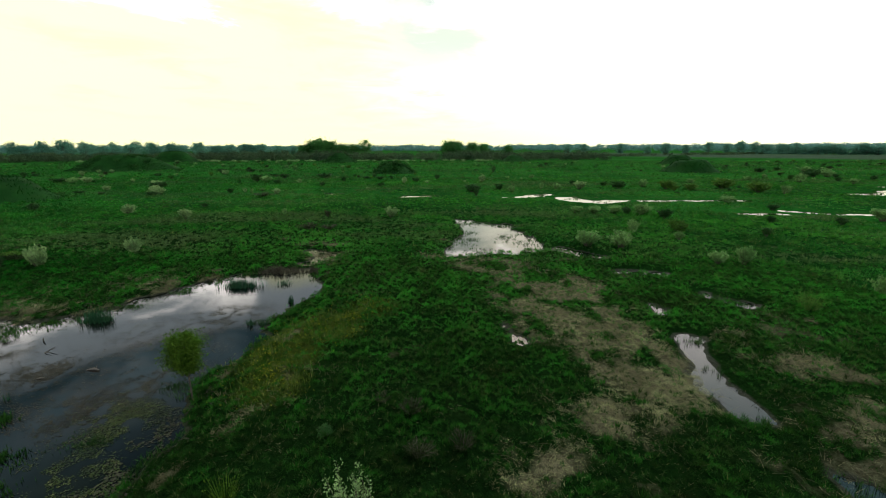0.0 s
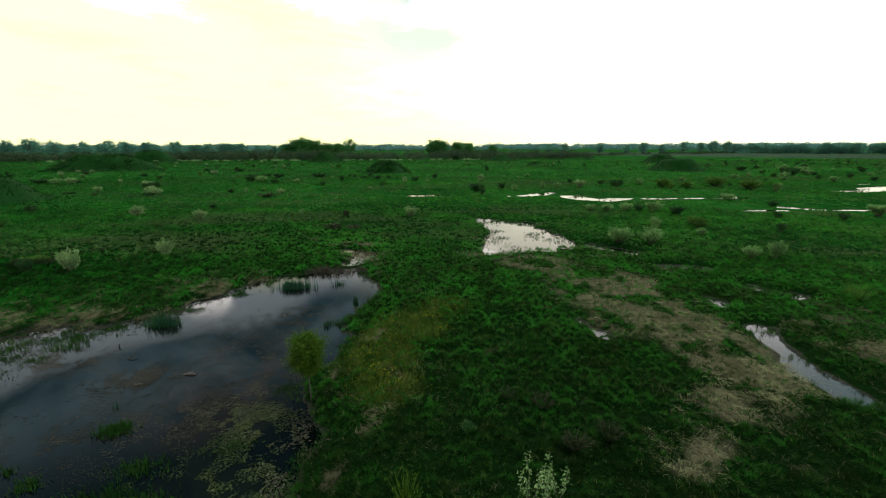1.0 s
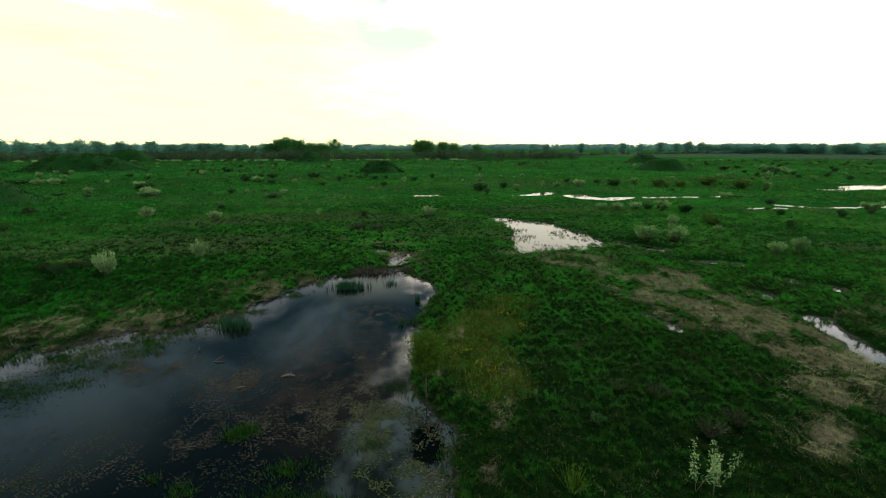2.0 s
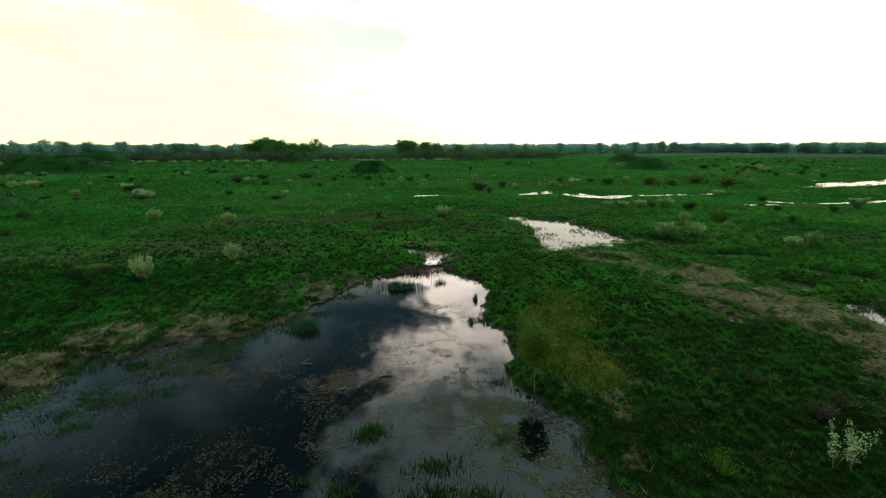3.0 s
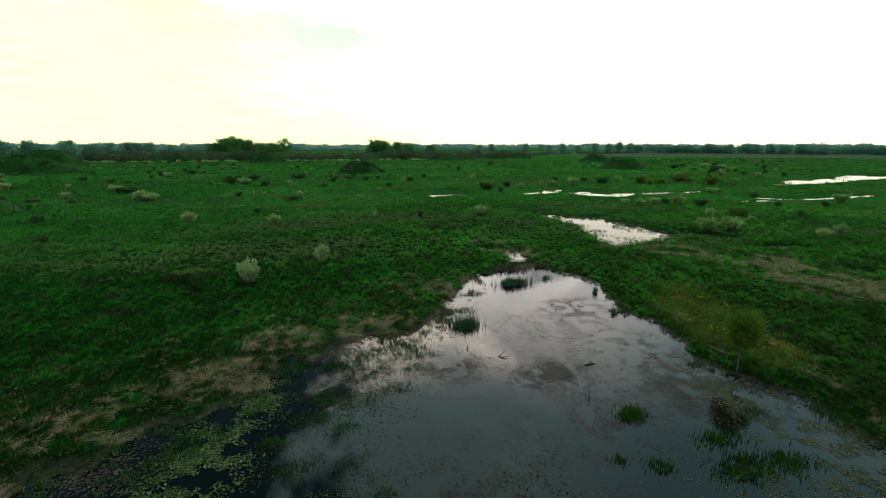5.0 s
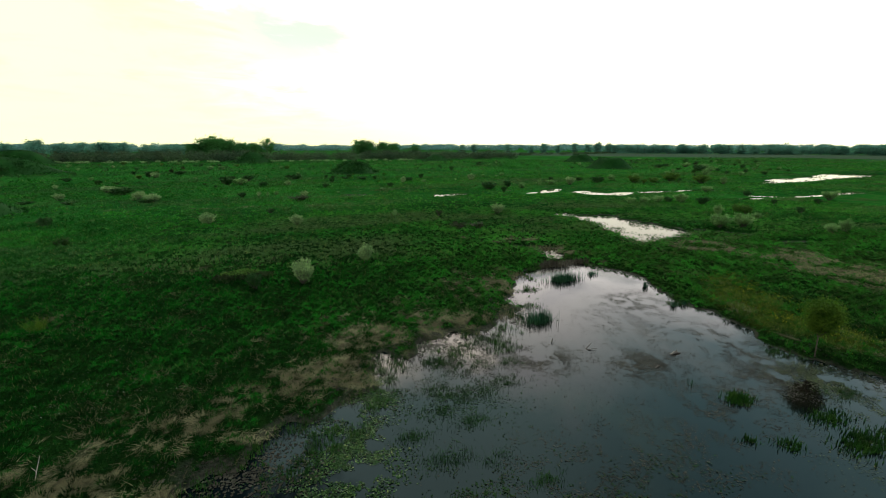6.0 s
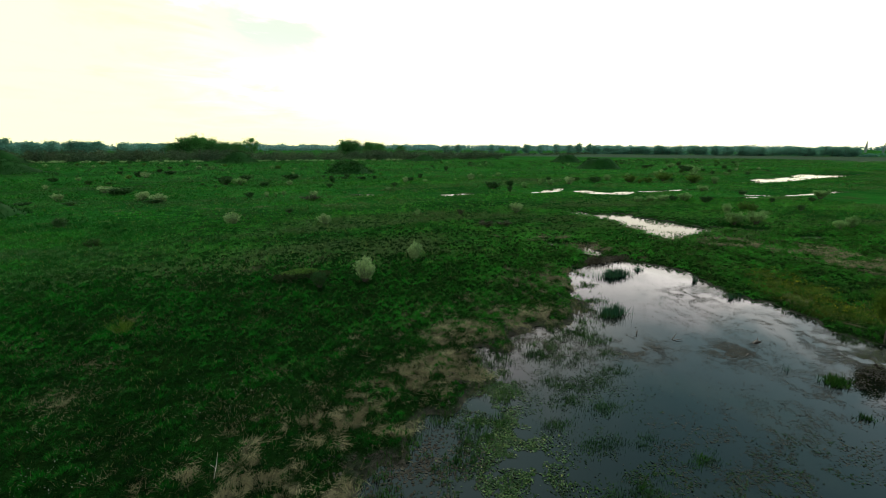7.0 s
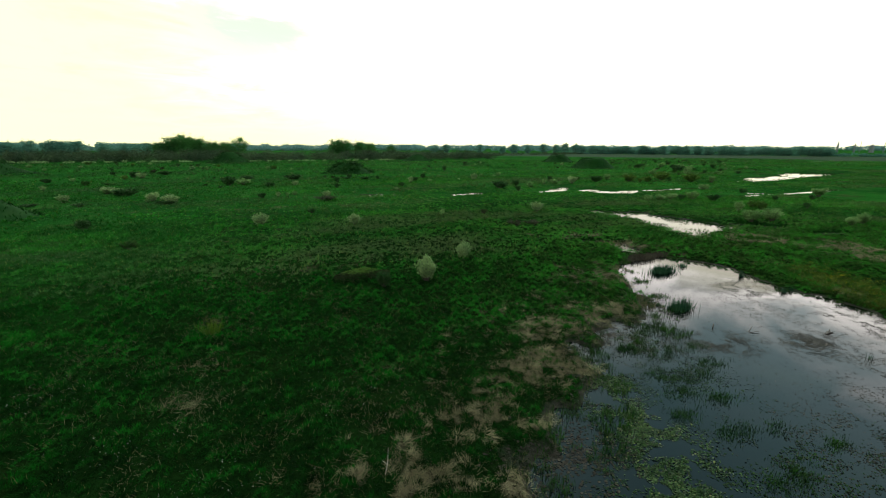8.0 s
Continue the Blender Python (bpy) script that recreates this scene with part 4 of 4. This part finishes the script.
BROWN_SHRUBS = [("brown", -40.5, 77.5, 4.6, 0.9), ("pale", -40.0, 82.5, 1.9, 1.1), ("pale", -48.4, 85.8, 0.9, 0.9), ("sage", -46.8, 85.5, 0.8, 0.8), ("brown", -21.4, 56.2, 1.5, 1.0), ("brown", -20.9, 48.2, 2.8, 0.9), ("brown", -18.6, 47.9, 2.6, 0.7), ("dark", -43.8, 64.3, 1.4, 0.7), ("dark", -83.4, 84.4, 3.0, 0.5)]
MIDDLE_SHRUBS = [("sage", 9.4, 40.5, 2.5, 1.6), ("sage", 12.5, 40.0, 2.5, 1.7), ("sage", 16.3, 46.8, 1.8, 1.9), ("olive", 21.7, 48.3, 2.1, 1.5), ("olive", 21.6, 46.9, 1.8, 1.5), ("sage", 19.9, 44.0, 1.3, 0.9), ("dark", 24.6, 57.0, 2.3, 1.5),
                 ("sage", 18.2, 34.3, 1.5, 1.1), ("sage", 20.2, 34.2, 1.5, 1.6), ("dark", 30.1, 45.5, 1.3, 1.1), ("sage", 24.3, 27.1, 1.5, 1.5), ("dark", 36.8, 54.2, 1.1, 1.0), ("dark", 43.6, 51.9, 1.4, 1.1), ("sage", 51.6, 55.2, 3.3, 1.9)]
EAST_SHRUBS = [("sage", 14.2, 61.5, 1.9, 1.2), ("sage", 16.6, 61.1, 2.5, 1.2), ("sage", 19.6, 61.3, 2.3, 1.3), ("dark", 21.1, 60.4, 1.7, 1.2), ("sage", 22.9, 59.8, 2.6, 1.6), ("sage", 43.0, 73.0, 2.6, 1.2), ("dark", 45.6, 66.0, 2.0, 1.0), ("dark", -0.4, 90.5, 4.2, 1.8),
               ("dark", 0.3, 83.2, 1.5, 1.4), ("pale", 3.0, 112.5, 2.5, 2.0), ("sage", 8.4, 91.3, 1.8, 1.3), ("dark", 6.0, 94.1, 2.0, 1.5), ("pale", 24.6, 96.8, 3.2, 1.9), ("sage", 19.5, 97.7, 2.4, 1.2), ("sage", 15.9, 96.8, 1.2, 1.6), ("dark", 34.2, 98.4, 3.5, 1.8), ("sage", 41.4, 102.4, 2.5, 2.0)]
OLIVE_SHRUBS = [("olive", 44.2, 96.5, 4.0, 2.2), ("olive", 48.2, 94.0, 3.1, 1.7), ("olive", 57.5, 97.5, 5.4, 2.5), ("olive", 60.2, 90.0, 5.0, 2.4), ("sage", 62.4, 85.6, 2.2, 2.0), ("sage", 86.9, 113.4, 3.0, 2.2), ("dark", 101.5, 130.0, 4.0, 1.7), ("dark", 105.0, 131.0, 4.0, 1.9), ("sage", 108.5, 130.0, 4.0, 1.8), ("dark", 104.0, 152.5, 4.1, 1.6)]
FAR_SHRUBS = [("dark", 113.0, 141.0, 4.0, 1.8), ("sage", 118.0, 143.0, 4.4, 1.9), ("sage", 122.0, 156.0, 4.5, 1.9), ("dark", 9.5, 153.3, 1.7, 1.8), ("sage", 58.3, 112.6, 2.4, 1.4), ("dark", -9.5, 120.8, 1.7, 1.5), ("dark", -14.7, 112.0, 2.4, 1.2), ("pale", -17.3, 106.8, 1.8, 1.6),
              ("dark", -21.8, 98.7, 1.6, 1.1), ("dark", -22.9, 120.9, 1.1, 1.2), ("dark", -26.2, 121.5, 3.2, 0.8), ("dark", -31.1, 124.5, 3.0, 0.7), ("dark", -34.9, 113.4, 1.6, 1.4), ("dark", -36.4, 99.7, 1.6, 1.0), ("dark", -45.2, 129.1, 4.8, 1.4)]
WEST_SHRUBS = [("dark", -59.7, 114.1, 3.4, 2.1), ("sage", -56.6, 113.6, 3.6, 1.5), ("dark", -56.9, 126.0, 3.5, 1.5), ("pale", -79.0, 101.0, 3.0, 1.3), ("pale", -76.5, 99.0, 2.6, 1.2), ("dark", -74.6, 96.2, 4.2, 1.4), ("dark", -87.5, 146.0, 2.6, 1.7), ("pale", -84.9, 143.0, 3.4, 1.6), ("dark", -82.0, 155.0, 4.0, 1.2),
               ("dark", -111.5, 109.0, 5.4, 1.3), ("sage", -107.1, 107.7, 3.3, 1.5), ("pale", -103.0, 107.7, 3.2, 1.7), ("pale", -128.7, 134.0, 2.4, 1.6), ("dark", -140.9, 126.5, 2.1, 1.7), ("dark", -141.6, 130.8, 2.4, 0.9), ("pale", -130.5, 148.3, 1.9, 1.2)]
for rows in (TWIG_SHRUBS, NEAR_SHRUBS, BROWN_SHRUBS, MIDDLE_SHRUBS, EAST_SHRUBS, OLIVE_SHRUBS, FAR_SHRUBS, WEST_SHRUBS):
    for row in rows:
        plant(*row, 1.0, row[2] > 88)
# the looser scrub of the far plain
standing = 0
while standing < 180:
    y = pick.uniform(84, 250)
    x = pick.uniform(-1.05 * y - 30, 1.05 * y + 10)
    if wet(np.array([x]), np.array([y]))[0] > 2 and fbm(np.array([x]), np.array([y]), 45.0)[0] > 0.44:
        k = pick.choice(("dark", "dark", "green", "pale", "sage", "sage", "olive", "brown"))
        s = pick.uniform(0.9, 2.5)
        plant(k, x, y, s * pick.uniform(0.9, 1.5), s * 0.7, 0.8, True)
        standing += 1


# ---- single plants ----
def tuft(seed, x, y, wide, tall, n, mat, label, name="grass_tuft"):
    """A tall tuft of stiff pale stalks with a few leaves."""
    rs = np.random.RandomState(seed)
    a = rs.uniform(0, 6.3, n)
    r = np.sqrt(rs.rand(n)) * wide * 0.22
    lean = np.clip(r / (wide * 0.22) * 0.6 + rs.normal(0, 0.1, n), 0, 1.0)
    root = np.c_[r * np.cos(a), r * np.sin(a), np.full(n, -0.04)]
    ob = new(name)
    v, f = blades(rs, root, tall * rs.uniform(0.55, 1.05, n), np.full(n, 0.028), lean, a)
    part("stalk", soup("stalk", v, f, mat), ob)
    tips = v.reshape(-1, 3, 3)
    k = rs.randint(0, n, n * 2)
    t_ = rs.uniform(0.35, 1.0, (n * 2, 1))
    at = tips[k, 2] * t_ + tips[k, 0] * (1 - t_) + rs.normal(0, 0.02, (n * 2, 3))
    v, f = leaves(rs, at, rs.uniform(0.02, 0.05, len(at)))
    part("foliage", soup("foliage", v, f, mat), ob)
    ob.location = (x, y, ground(x, y))
    return tagged(ob, label, "plant")


tuft(301, -50.4, 27.1, 1.2, 0.95, 110, WILLOW_LEAF, "light green stalky tuft in the dark meadow")
tuft(302, 17.7, 24.8, 1.7, 1.3, 170, OLIVE_LEAF, "tall pale green stalky tuft beside the ditch")
tuft(303, -9.8, 10.25, 0.9, 0.9, 80, WILLOW_LEAF, "green stalky tuft in the grass by the pond")
for i, (x, y, tall) in enumerate(((-6.4, 9.86, 1.75), (-5.6, 9.95, 1.65), (-6.0, 9.7, 1.3))):
    rs = np.random.RandomState(310 + i)
    ob = new("sapling")
    wood, at = [], []
    for j in range(3):
        a = rs.uniform(0, 6.3)
        end = np.array([0.5 * math.cos(a) * rs.uniform(0.4, 1.0), 0.5 * math.sin(a) * rs.uniform(0.4, 1.0), tall * rs.uniform(0.7, 1.05)])
        wood.append(rod([(0, 0, -0.05), tuple(end * 0.5 + [0.03, 0, 0]), tuple(end)], [0.012, 0.008, 0.003], 4))
        k = rs.uniform(0.3, 1.0, (70, 1))
        at.append(end * k + rs.normal(0, 0.055, (70, 3)))
    v, f = join(wood)
    part("stem", soup("stem", v, f, BARK), ob)
    v, f = leaves(rs, np.concatenate(at), rs.uniform(0.025, 0.05, 210))
    part("foliage", soup("foliage", v, f, PALE_LEAF), ob)
    ob.location = (x, y, ground(x, y))
    tagged(ob, "slender silver-leaved sapling in the grass", "sapling", "silver saplings")

# a low bramble thicket
rs = np.random.RandomState(330)
ob = new("bramble_thicket")
n = 3200
a, r = rs.uniform(0, 6.3, n), np.sqrt(rs.rand(n))
bx, by = 2.0 * r * np.cos(a), 0.8 * r * np.sin(a)
bz = (0.25 + 0.65 * fbm(bx + 5, by, 0.9)) * (1 - 0.6 * r ** 2) * rs.uniform(0.2, 1.0, n)
k = bz > 0.38
v, f = leaves(rs, np.c_[bx, by, bz][~k], rs.uniform(0.03, 0.075, (~k).sum()))
part("tangle", soup("tangle", v, f, RUST_LEAF), ob, "dark brown tangle of twigs")
v, f = leaves(rs, np.c_[bx, by, bz][k], rs.uniform(0.03, 0.07, k.sum()))
part("foliage", soup("foliage", v, f, OLIVE_LEAF), ob, "yellow-green young leaves on top")
ob.location = (-41.9, 33.6, ground(-41.9, 33.6) + 0.12)
tagged(ob, "low brown bramble thicket with yellow-green tips", "shrub")


# ---- trees ----
def tree(seed, tall, wide, trunk_share, mat, leaf, lumps, per_lump, label, trunk_r=None, name="tree"):
    """A tapered trunk, limbs that fork from it and a crown of leaf clumps with gaps."""
    rs = np.random.RandomState(seed)
    root = new(name)
    r0 = trunk_r or tall * 0.02
    bend = rs.normal(0, 0.03 * tall, 2)
    top = np.array([bend[0], bend[1], tall * 0.8])
    wood = [rod([(0, 0, -0.15), (bend[0] * 0.3, bend[1] * 0.3, tall * 0.3), (bend[0] * 0.7, bend[1] * 0.7, tall * 0.55), tuple(top)], [r0, r0 * 0.75, r0 * 0.45, r0 * 0.15], 7)]
    limbs, at = [], []
    for i in range(lumps):
        a = i * 2.4 + rs.uniform(-0.5, 0.5)
        h = tall * (trunk_share + (0.93 - trunk_share) * (i + rs.rand()) / lumps)
        u = (h / tall - trunk_share) / (1 - trunk_share)
        reach = wide / 2 * (1 - abs(u - 0.42) ** 1.6 * 1.5) * rs.uniform(0.45, 0.95)
        end = np.array([reach * math.cos(a), reach * math.sin(a), h])
        start = np.array([bend[0] * 0.4, bend[1] * 0.4, max(h - reach * 0.9 - 0.1 * tall, tall * trunk_share * 0.7)])
        limbs.append(rod([tuple(start), tuple(start * 0.45 + end * 0.55), tuple(end)], [r0 * 0.38, r0 * 0.24, r0 * 0.06], 4))
        spread_ = wide * rs.uniform(0.10, 0.17)
        at.append(end + rs.normal(0, 1, (per_lump, 3)) * [spread_, spread_, spread_ * 0.75])
        k = rs.uniform(0.4, 1, (per_lump // 3, 1))
        at.append(start * (1 - k) + end * k + rs.normal(0, spread_ * 0.5, (per_lump // 3, 3)))
    v, f = join(wood)
    part("trunk", soup("trunk", v, f, BARK, True), root)
    v, f = join(limbs)
    part("limb", soup("limb", v, f, BARK), root)
    at = np.concatenate(at)
    at = at[at[:, 2] > tall * trunk_share * 0.8]
    v, f = leaves(rs, at, leaf * rs.uniform(0.6, 1.3, len(at)))
    part("crown", soup("crown", v, f, mat), root)
    return tagged(root, label, "tree")


willow = tree(401, 3.0, 1.2, 0.5, WILLOW_LEAF, 0.045, 34, 260, "young light green willow at the pond's edge", 0.034)
willow.location = (-13.87, 15.1, 0.0)

FAR_MODELS = [tree(410 + i, 12.0, 11.0, 0.18, FAR_LEAF, 0.36, 30, 180, "broad green tree beyond the meadow", 0.35) for i in range(3)]
ROW_MODELS = [tree(430 + i, 12.0, 9.0, 0.15, ROW_HAZE_LEAF, 0.55, 24, 46, "green tree in a far row across the plain", 0.35) for i in range(3)]
GNARLED = tree(420, 12.5, 8.0, 0.35, FAR_LEAF, 0.33, 10, 200, "tall tree with separate leaf clumps above the thicket", 0.4)
taken = set()


def grow(x, y, tall, model=None, wide=None, group="trees beyond the meadow"):
    model = model or pick.choice(FAR_MODELS)
    k = tall / 12.0
    m = pose(x, y, ground(x, y) - 0.1, 0, 0, pick.uniform(0, 360)) @ Matrix.Diagonal(((wide or k), (wide or k), k, 1))
    if model.name in taken:
        ob = copy_thing(model, m @ Matrix.Diagonal((*(1 / s for s in model.scale), 1)))
    else:
        taken.add(model.name)
        model.matrix_basis, ob = m, model
    return tagged(ob, group=group)


for x, y, h in ((-121, 314, 10.5), (-114, 318, 13.6), (-107, 314, 14.8), (-101, 317, 13.2), (-93, 322, 11.2), (-85, 326, 11.0)):
    grow(x, y, h)
grow(-77, 327, 13.8, GNARLED)
for x, y, h in ((-11, 330, 13.4), (-5, 326, 12.6), (8, 338, 12.0), (17, 345, 11.2), (40, 370, 9.5)):
    grow(x, y, h)
# the wood on the west side
for i in range(40):
    u = i / 39
    grow(-330 + 200 * u + pick.uniform(-12, 12), 300 + 160 * u + pick.uniform(-15, 15), pick.uniform(9.5, 13.0) * (1.2 - 0.3 * u), pick.choice(ROW_MODELS), pick.uniform(0.9, 1.3))
# the tree row on the east side and single trees before it
for i in range(44):
    u = i / 43
    grow(352 + 178 * u + pick.uniform(-3, 3), 505 - 215 * u + pick.uniform(-4, 4), pick.uniform(8.5, 12.5), pick.choice(ROW_MODELS), pick.uniform(0.9, 1.3))
for x, y, h in ((175, 470, 12), (196, 450, 10), (228, 478, 13), (262, 500, 11), (300, 520, 14), (318, 515, 13), (330, 510, 15), (340, 500, 14), (120, 480, 11), (565, 250, 12), (585, 215, 13), (600, 180, 14), (610, 150, 14), (150, 520, 12)):
    grow(x, y, h, pick.choice(ROW_MODELS))


# ---- thicket and far woods ----
def brush(seed, line, depth, count, tall, wide, per_bush, leaf, mat, name, label):
    """A belt of bushes along a line on the plan, too dense to count."""
    rs = np.random.RandomState(seed)
    line = np.array(line, float)
    at = []
    seg = np.r_[0, np.cumsum(np.hypot(*np.diff(line, axis=0).T))]
    for i in range(count):
        s = rs.uniform(0, seg[-1])
        x, y = np.interp(s, seg, line[:, 0]) + rs.uniform(-4, 4), np.interp(s, seg, line[:, 1]) + rs.uniform(0, depth)
        h = tall * rs.uniform(0.55, 1.0) * (0.7 + 0.6 * fbm(np.array([x]), np.array([y]), 40.0)[0])
        r = wide * rs.uniform(0.6, 1.2)
        d = unit(rs.normal(size=(per_bush, 3))) * (rs.rand(per_bush, 1) ** 0.35)
        at.append(np.c_[x + d[:, 0] * r, y + d[:, 1] * r, ground(x, y) + h * (0.5 + 0.5 * d[:, 2]) * rs.uniform(0.85, 1.1, per_bush)])
    at = np.concatenate(at)
    v, f = leaves(rs, at, leaf * rs.uniform(0.5, 1.3, len(at)))
    tagged(new(name, soup(name, v, f, mat)), label, "thicket", kind="stuff")


brush(501, [(-420, 190), (-260, 255), (-120, 268), (20, 268), (95, 280)], 34, 640, 7.6, 4.5, 200, 0.42, THICKET_LEAF, "thicket", "brownish green thicket along the far edge of the meadow")
brush(502, [(60, 300), (180, 400), (330, 470)], 25, 90, 3.5, 4.5, 70, 0.6, THICKET_LEAF, "thicket", "low dull scrub on the plain")
brush(503, [(-240, 250), (-120, 258), (30, 258)], 10, 60, 1.6, 2.0, 60, 0.35, PALE_LEAF, "thicket", "pale budding bushes before the thicket")
brush(507, [(-230, 160), (-40, 150), (120, 160), (300, 190)], 85, 190, 1.5, 1.3, 60, 0.22, DARK_LEAF, "low_scrub", "low dark scrub dotted over the far plain")
brush(504, [(330, 515), (440, 410), (535, 285), (640, 140)], 14, 220, 4.0, 5.0, 60, 0.9, ROW_HAZE_LEAF, "thicket", "dark green undergrowth below the far tree row")
brush(505, [(-900, 500), (-600, 760), (-200, 900), (200, 930), (600, 780), (900, 560)], 60, 420, 15.0, 12.0, 110, 1.6, HAZE_LEAF, "far_woods", "woods far across the plain with a blue-green haze tint")
brush(506, [(-2400, 900), (-1300, 1900), (0, 2300), (1300, 2000), (2500, 900)], 200, 420, 24.0, 30.0, 90, 4.5, HAZE_LEAF, "far_woods", "wooded horizon with a bluish haze tint")


# ---- mounds ----
def mound(seed, x, y, wx_, wy_, tall, flat, turn, label, bushes=0):
    """An old earth mound, overgrown with grass."""
    rs = np.random.RandomState(seed)
    rings, around = 14, 40
    vs = []
    for i in range(rings + 1):
        u = i / rings
        h = tall * (1 - smooth(np.array(u), flat, 1.0))
        for k in range(around):
            a = 2 * np.pi * k / around
            rr = u * (1 + 0.16 * (fbm(np.array([3 + 2 * math.cos(a) + seed]), np.array([2 * math.sin(a)]), 1.3)[0] - 0.5))
            jx, jy = rr * wx_ / 2 * math.cos(a), rr * wy_ / 2 * math.sin(a)
            vs.append((jx, jy, float(h) * (1 + 0.25 * (fbm(np.array([jx + seed]), np.array([jy]), wx_ / 5)[0] - 0.5)) - (0.3 if i == rings else 0)))
    fs = [(i * around + k, i * around + (k + 1) % around, (i + 1) * around + (k + 1) % around, (i + 1) * around + k) for i in range(rings) for k in range(around)]
    ob = new("earth_mound")
    part("earth", soup("earth", vs, np.array(fs)[:, ::-1], MOUND_SOIL, True), ob)
    n = int(wx_ * wy_ * 5)
    u, a = np.sqrt(rs.rand(n)), rs.uniform(0, 6.3, n)
    gx_, gy_ = u * wx_ / 2 * np.cos(a), u * wy_ / 2 * np.sin(a)
    root = np.c_[gx_, gy_, tall * (1 - smooth(u, flat, 1.0)) - 0.1]
    v, f = blades(rs, root, rs.uniform(0.25, 0.6, n), np.full(n, 0.2), rs.uniform(0.1, 0.9, n), rs.uniform(0, 6.3, n))
    part("turf", soup("turf", v, f, MOUND_TURF), ob)
    if bushes:
        at = []
        for i in range(bushes):
            u, a = rs.rand() ** 0.6 * 0.8, rs.uniform(0, 6.3)
            c = np.array([u * wx_ / 2 * math.cos(a), u * wy_ / 2 * math.sin(a), tall * (1 - float(smooth(np.array(u), flat, 1.0)))])
            at.append(c + rs.normal(0, 1, (90, 3)) * [0.8, 0.8, 0.28])
        v, f = leaves(rs, np.concatenate(at), rs.uniform(0.15, 0.4, 90 * bushes))
        part("brush", soup("brush", v, f, BRUSH_LEAF), ob, "dark bushes on the mound")["kind"] = "stuff"
    ob.matrix_basis = pose(x, y, ground(x, y), 0, 0, turn)
    return tagged(ob, label, "mound", "old earth mounds")


mound(601, -27, 150, 18, 15, 3.5, 0.15, 0, "earth mound overgrown with dark bushes", 46)
mound(602, -75, 250, 23, 18, 5.4, 0.08, 0, "steep grassy earth mound before the thicket", 16)
mound(603, 31, 258, 20, 16, 3.8, 0.1, 0, "small grassy earth mound before the thicket")
mound(604, 82, 157, 21, 16, 4.3, 0.35, -20, "flat-topped grassy earth mound on the plain", 3)
mound(605, 112, 224, 21, 18, 4.4, 0.3, 0, "flat-topped grassy earth mound further out")
mound(606, -140, 166, 42, 24, 5.6, 0.3, 20, "long grassy earth mound on the plain", 40)
mound(607, -186, 262, 36, 22, 6.6, 0.2, 0, "long grassy earth mound near the thicket", 8)
mound(608, -89, 72, 25, 17, 4.2, 0.4, 0, "grassy earth mound with a sharp slope")


# ---- wood in the water, far buildings ----
def stick(name, rods, mat, x, y, z, label):
    v, f = join([rod(p, r, 5) for p, r in rods])
    ob = new(name, soup(name, v, f, mat, True))
    ob.location = (x, y, z)
    return tagged(ob, label, "branch")


stick("branch", [([(0, 0, -0.1), (0.3, 0.06, 0.08), (0.55, 0.14, 0.22)], [0.03, 0.024, 0.01]), ([(0, 0, -0.05), (0.3, -0.15, 0.05), (0.65, -0.2, 0.07)], [0.028, 0.02, 0.01])], DEAD, -23.9, 18.8, 0.0, "forked dead branch sticking out of the pond")
stick("driftwood", [([(-0.3, 0, 0.0), (0, 0.05, 0.05), (0.3, 0, 0.02)], [0.03, 0.07, 0.03]), ([(0.1, 0.05, 0.05), (0.15, 0.1, 0.2)], [0.03, 0.01])], DEAD, -19.9, 17.2, 0.0, "small dark driftwood in the pond")
stick("driftwood", [([(-0.05, 0, -0.1), (0, 0, 0.12), (0.04, 0.02, 0.2)], [0.03, 0.03, 0.012])], DEAD, -25.0, 19.9, 0.0, "short dead stump standing in the pond")
stick("driftwood", [([(-0.2, 0, 0.0), (0, 0.05, 0.05), (0.15, 0.1, 0.02)], [0.02, 0.04, 0.015])], DEAD, -21.6, 16.4, 0.0, "small dark driftwood in the pond")
stick("dead_stalk", [([(0, 0, -0.05), (0.1, 0.05, 0.35), (0.16, 0.2, 0.7)], [0.010, 0.008, 0.004]), ([(0.08, 0.04, 0.3), (-0.05, 0.1, 0.42)], [0.006, 0.003])], BONE, -44.3, 15.6, ground(-44.3, 15.6), "bleached dead stalk in the dry reeds")


def tower(x, y, wide, tall, spire, label):
    ob = new("tower")
    h = wide / 2
    v = [(-h, -h, -1), (h, -h, -1), (h, h, -1), (-h, h, -1), (-h, -h, tall), (h, -h, tall), (h, h, tall), (-h, h, tall)]
    part("wall", soup("wall", v, [(0, 1, 5, 4), (1, 2, 6, 5), (2, 3, 7, 6), (3, 0, 4, 7), (4, 5, 6, 7)], HAZE_STONE), ob)
    g = h * 1.15
    part("roof", soup("roof", [(-g, -g, tall), (g, -g, tall), (g, g, tall), (-g, g, tall), (0, 0, tall + spire)], [(0, 1, 4), (1, 2, 4), (2, 3, 4), (3, 0, 4)], HAZE_STONE), ob)
    ob.location = (x, y, 0.5)
    return tagged(ob, label, "tower", "towers of the far town")


for az, d, wide, tall, spire in ((64.7, 1300, 3, 14, 17), (65.9, 1320, 2.5, 14, 12), (66.3, 1300, 0.9, 18, 18), (67.1, 1280, 6, 17, 5), (67.9, 1300, 1.4, 16, 12)):
    a = radians(az - 0.9)
    tower(-46 + d * math.sin(a), 6 + d * math.cos(a), wide, tall * 0.85, spire * 0.85, "pale thin far spire" if spire > 15 else "pale far block beyond the trees")
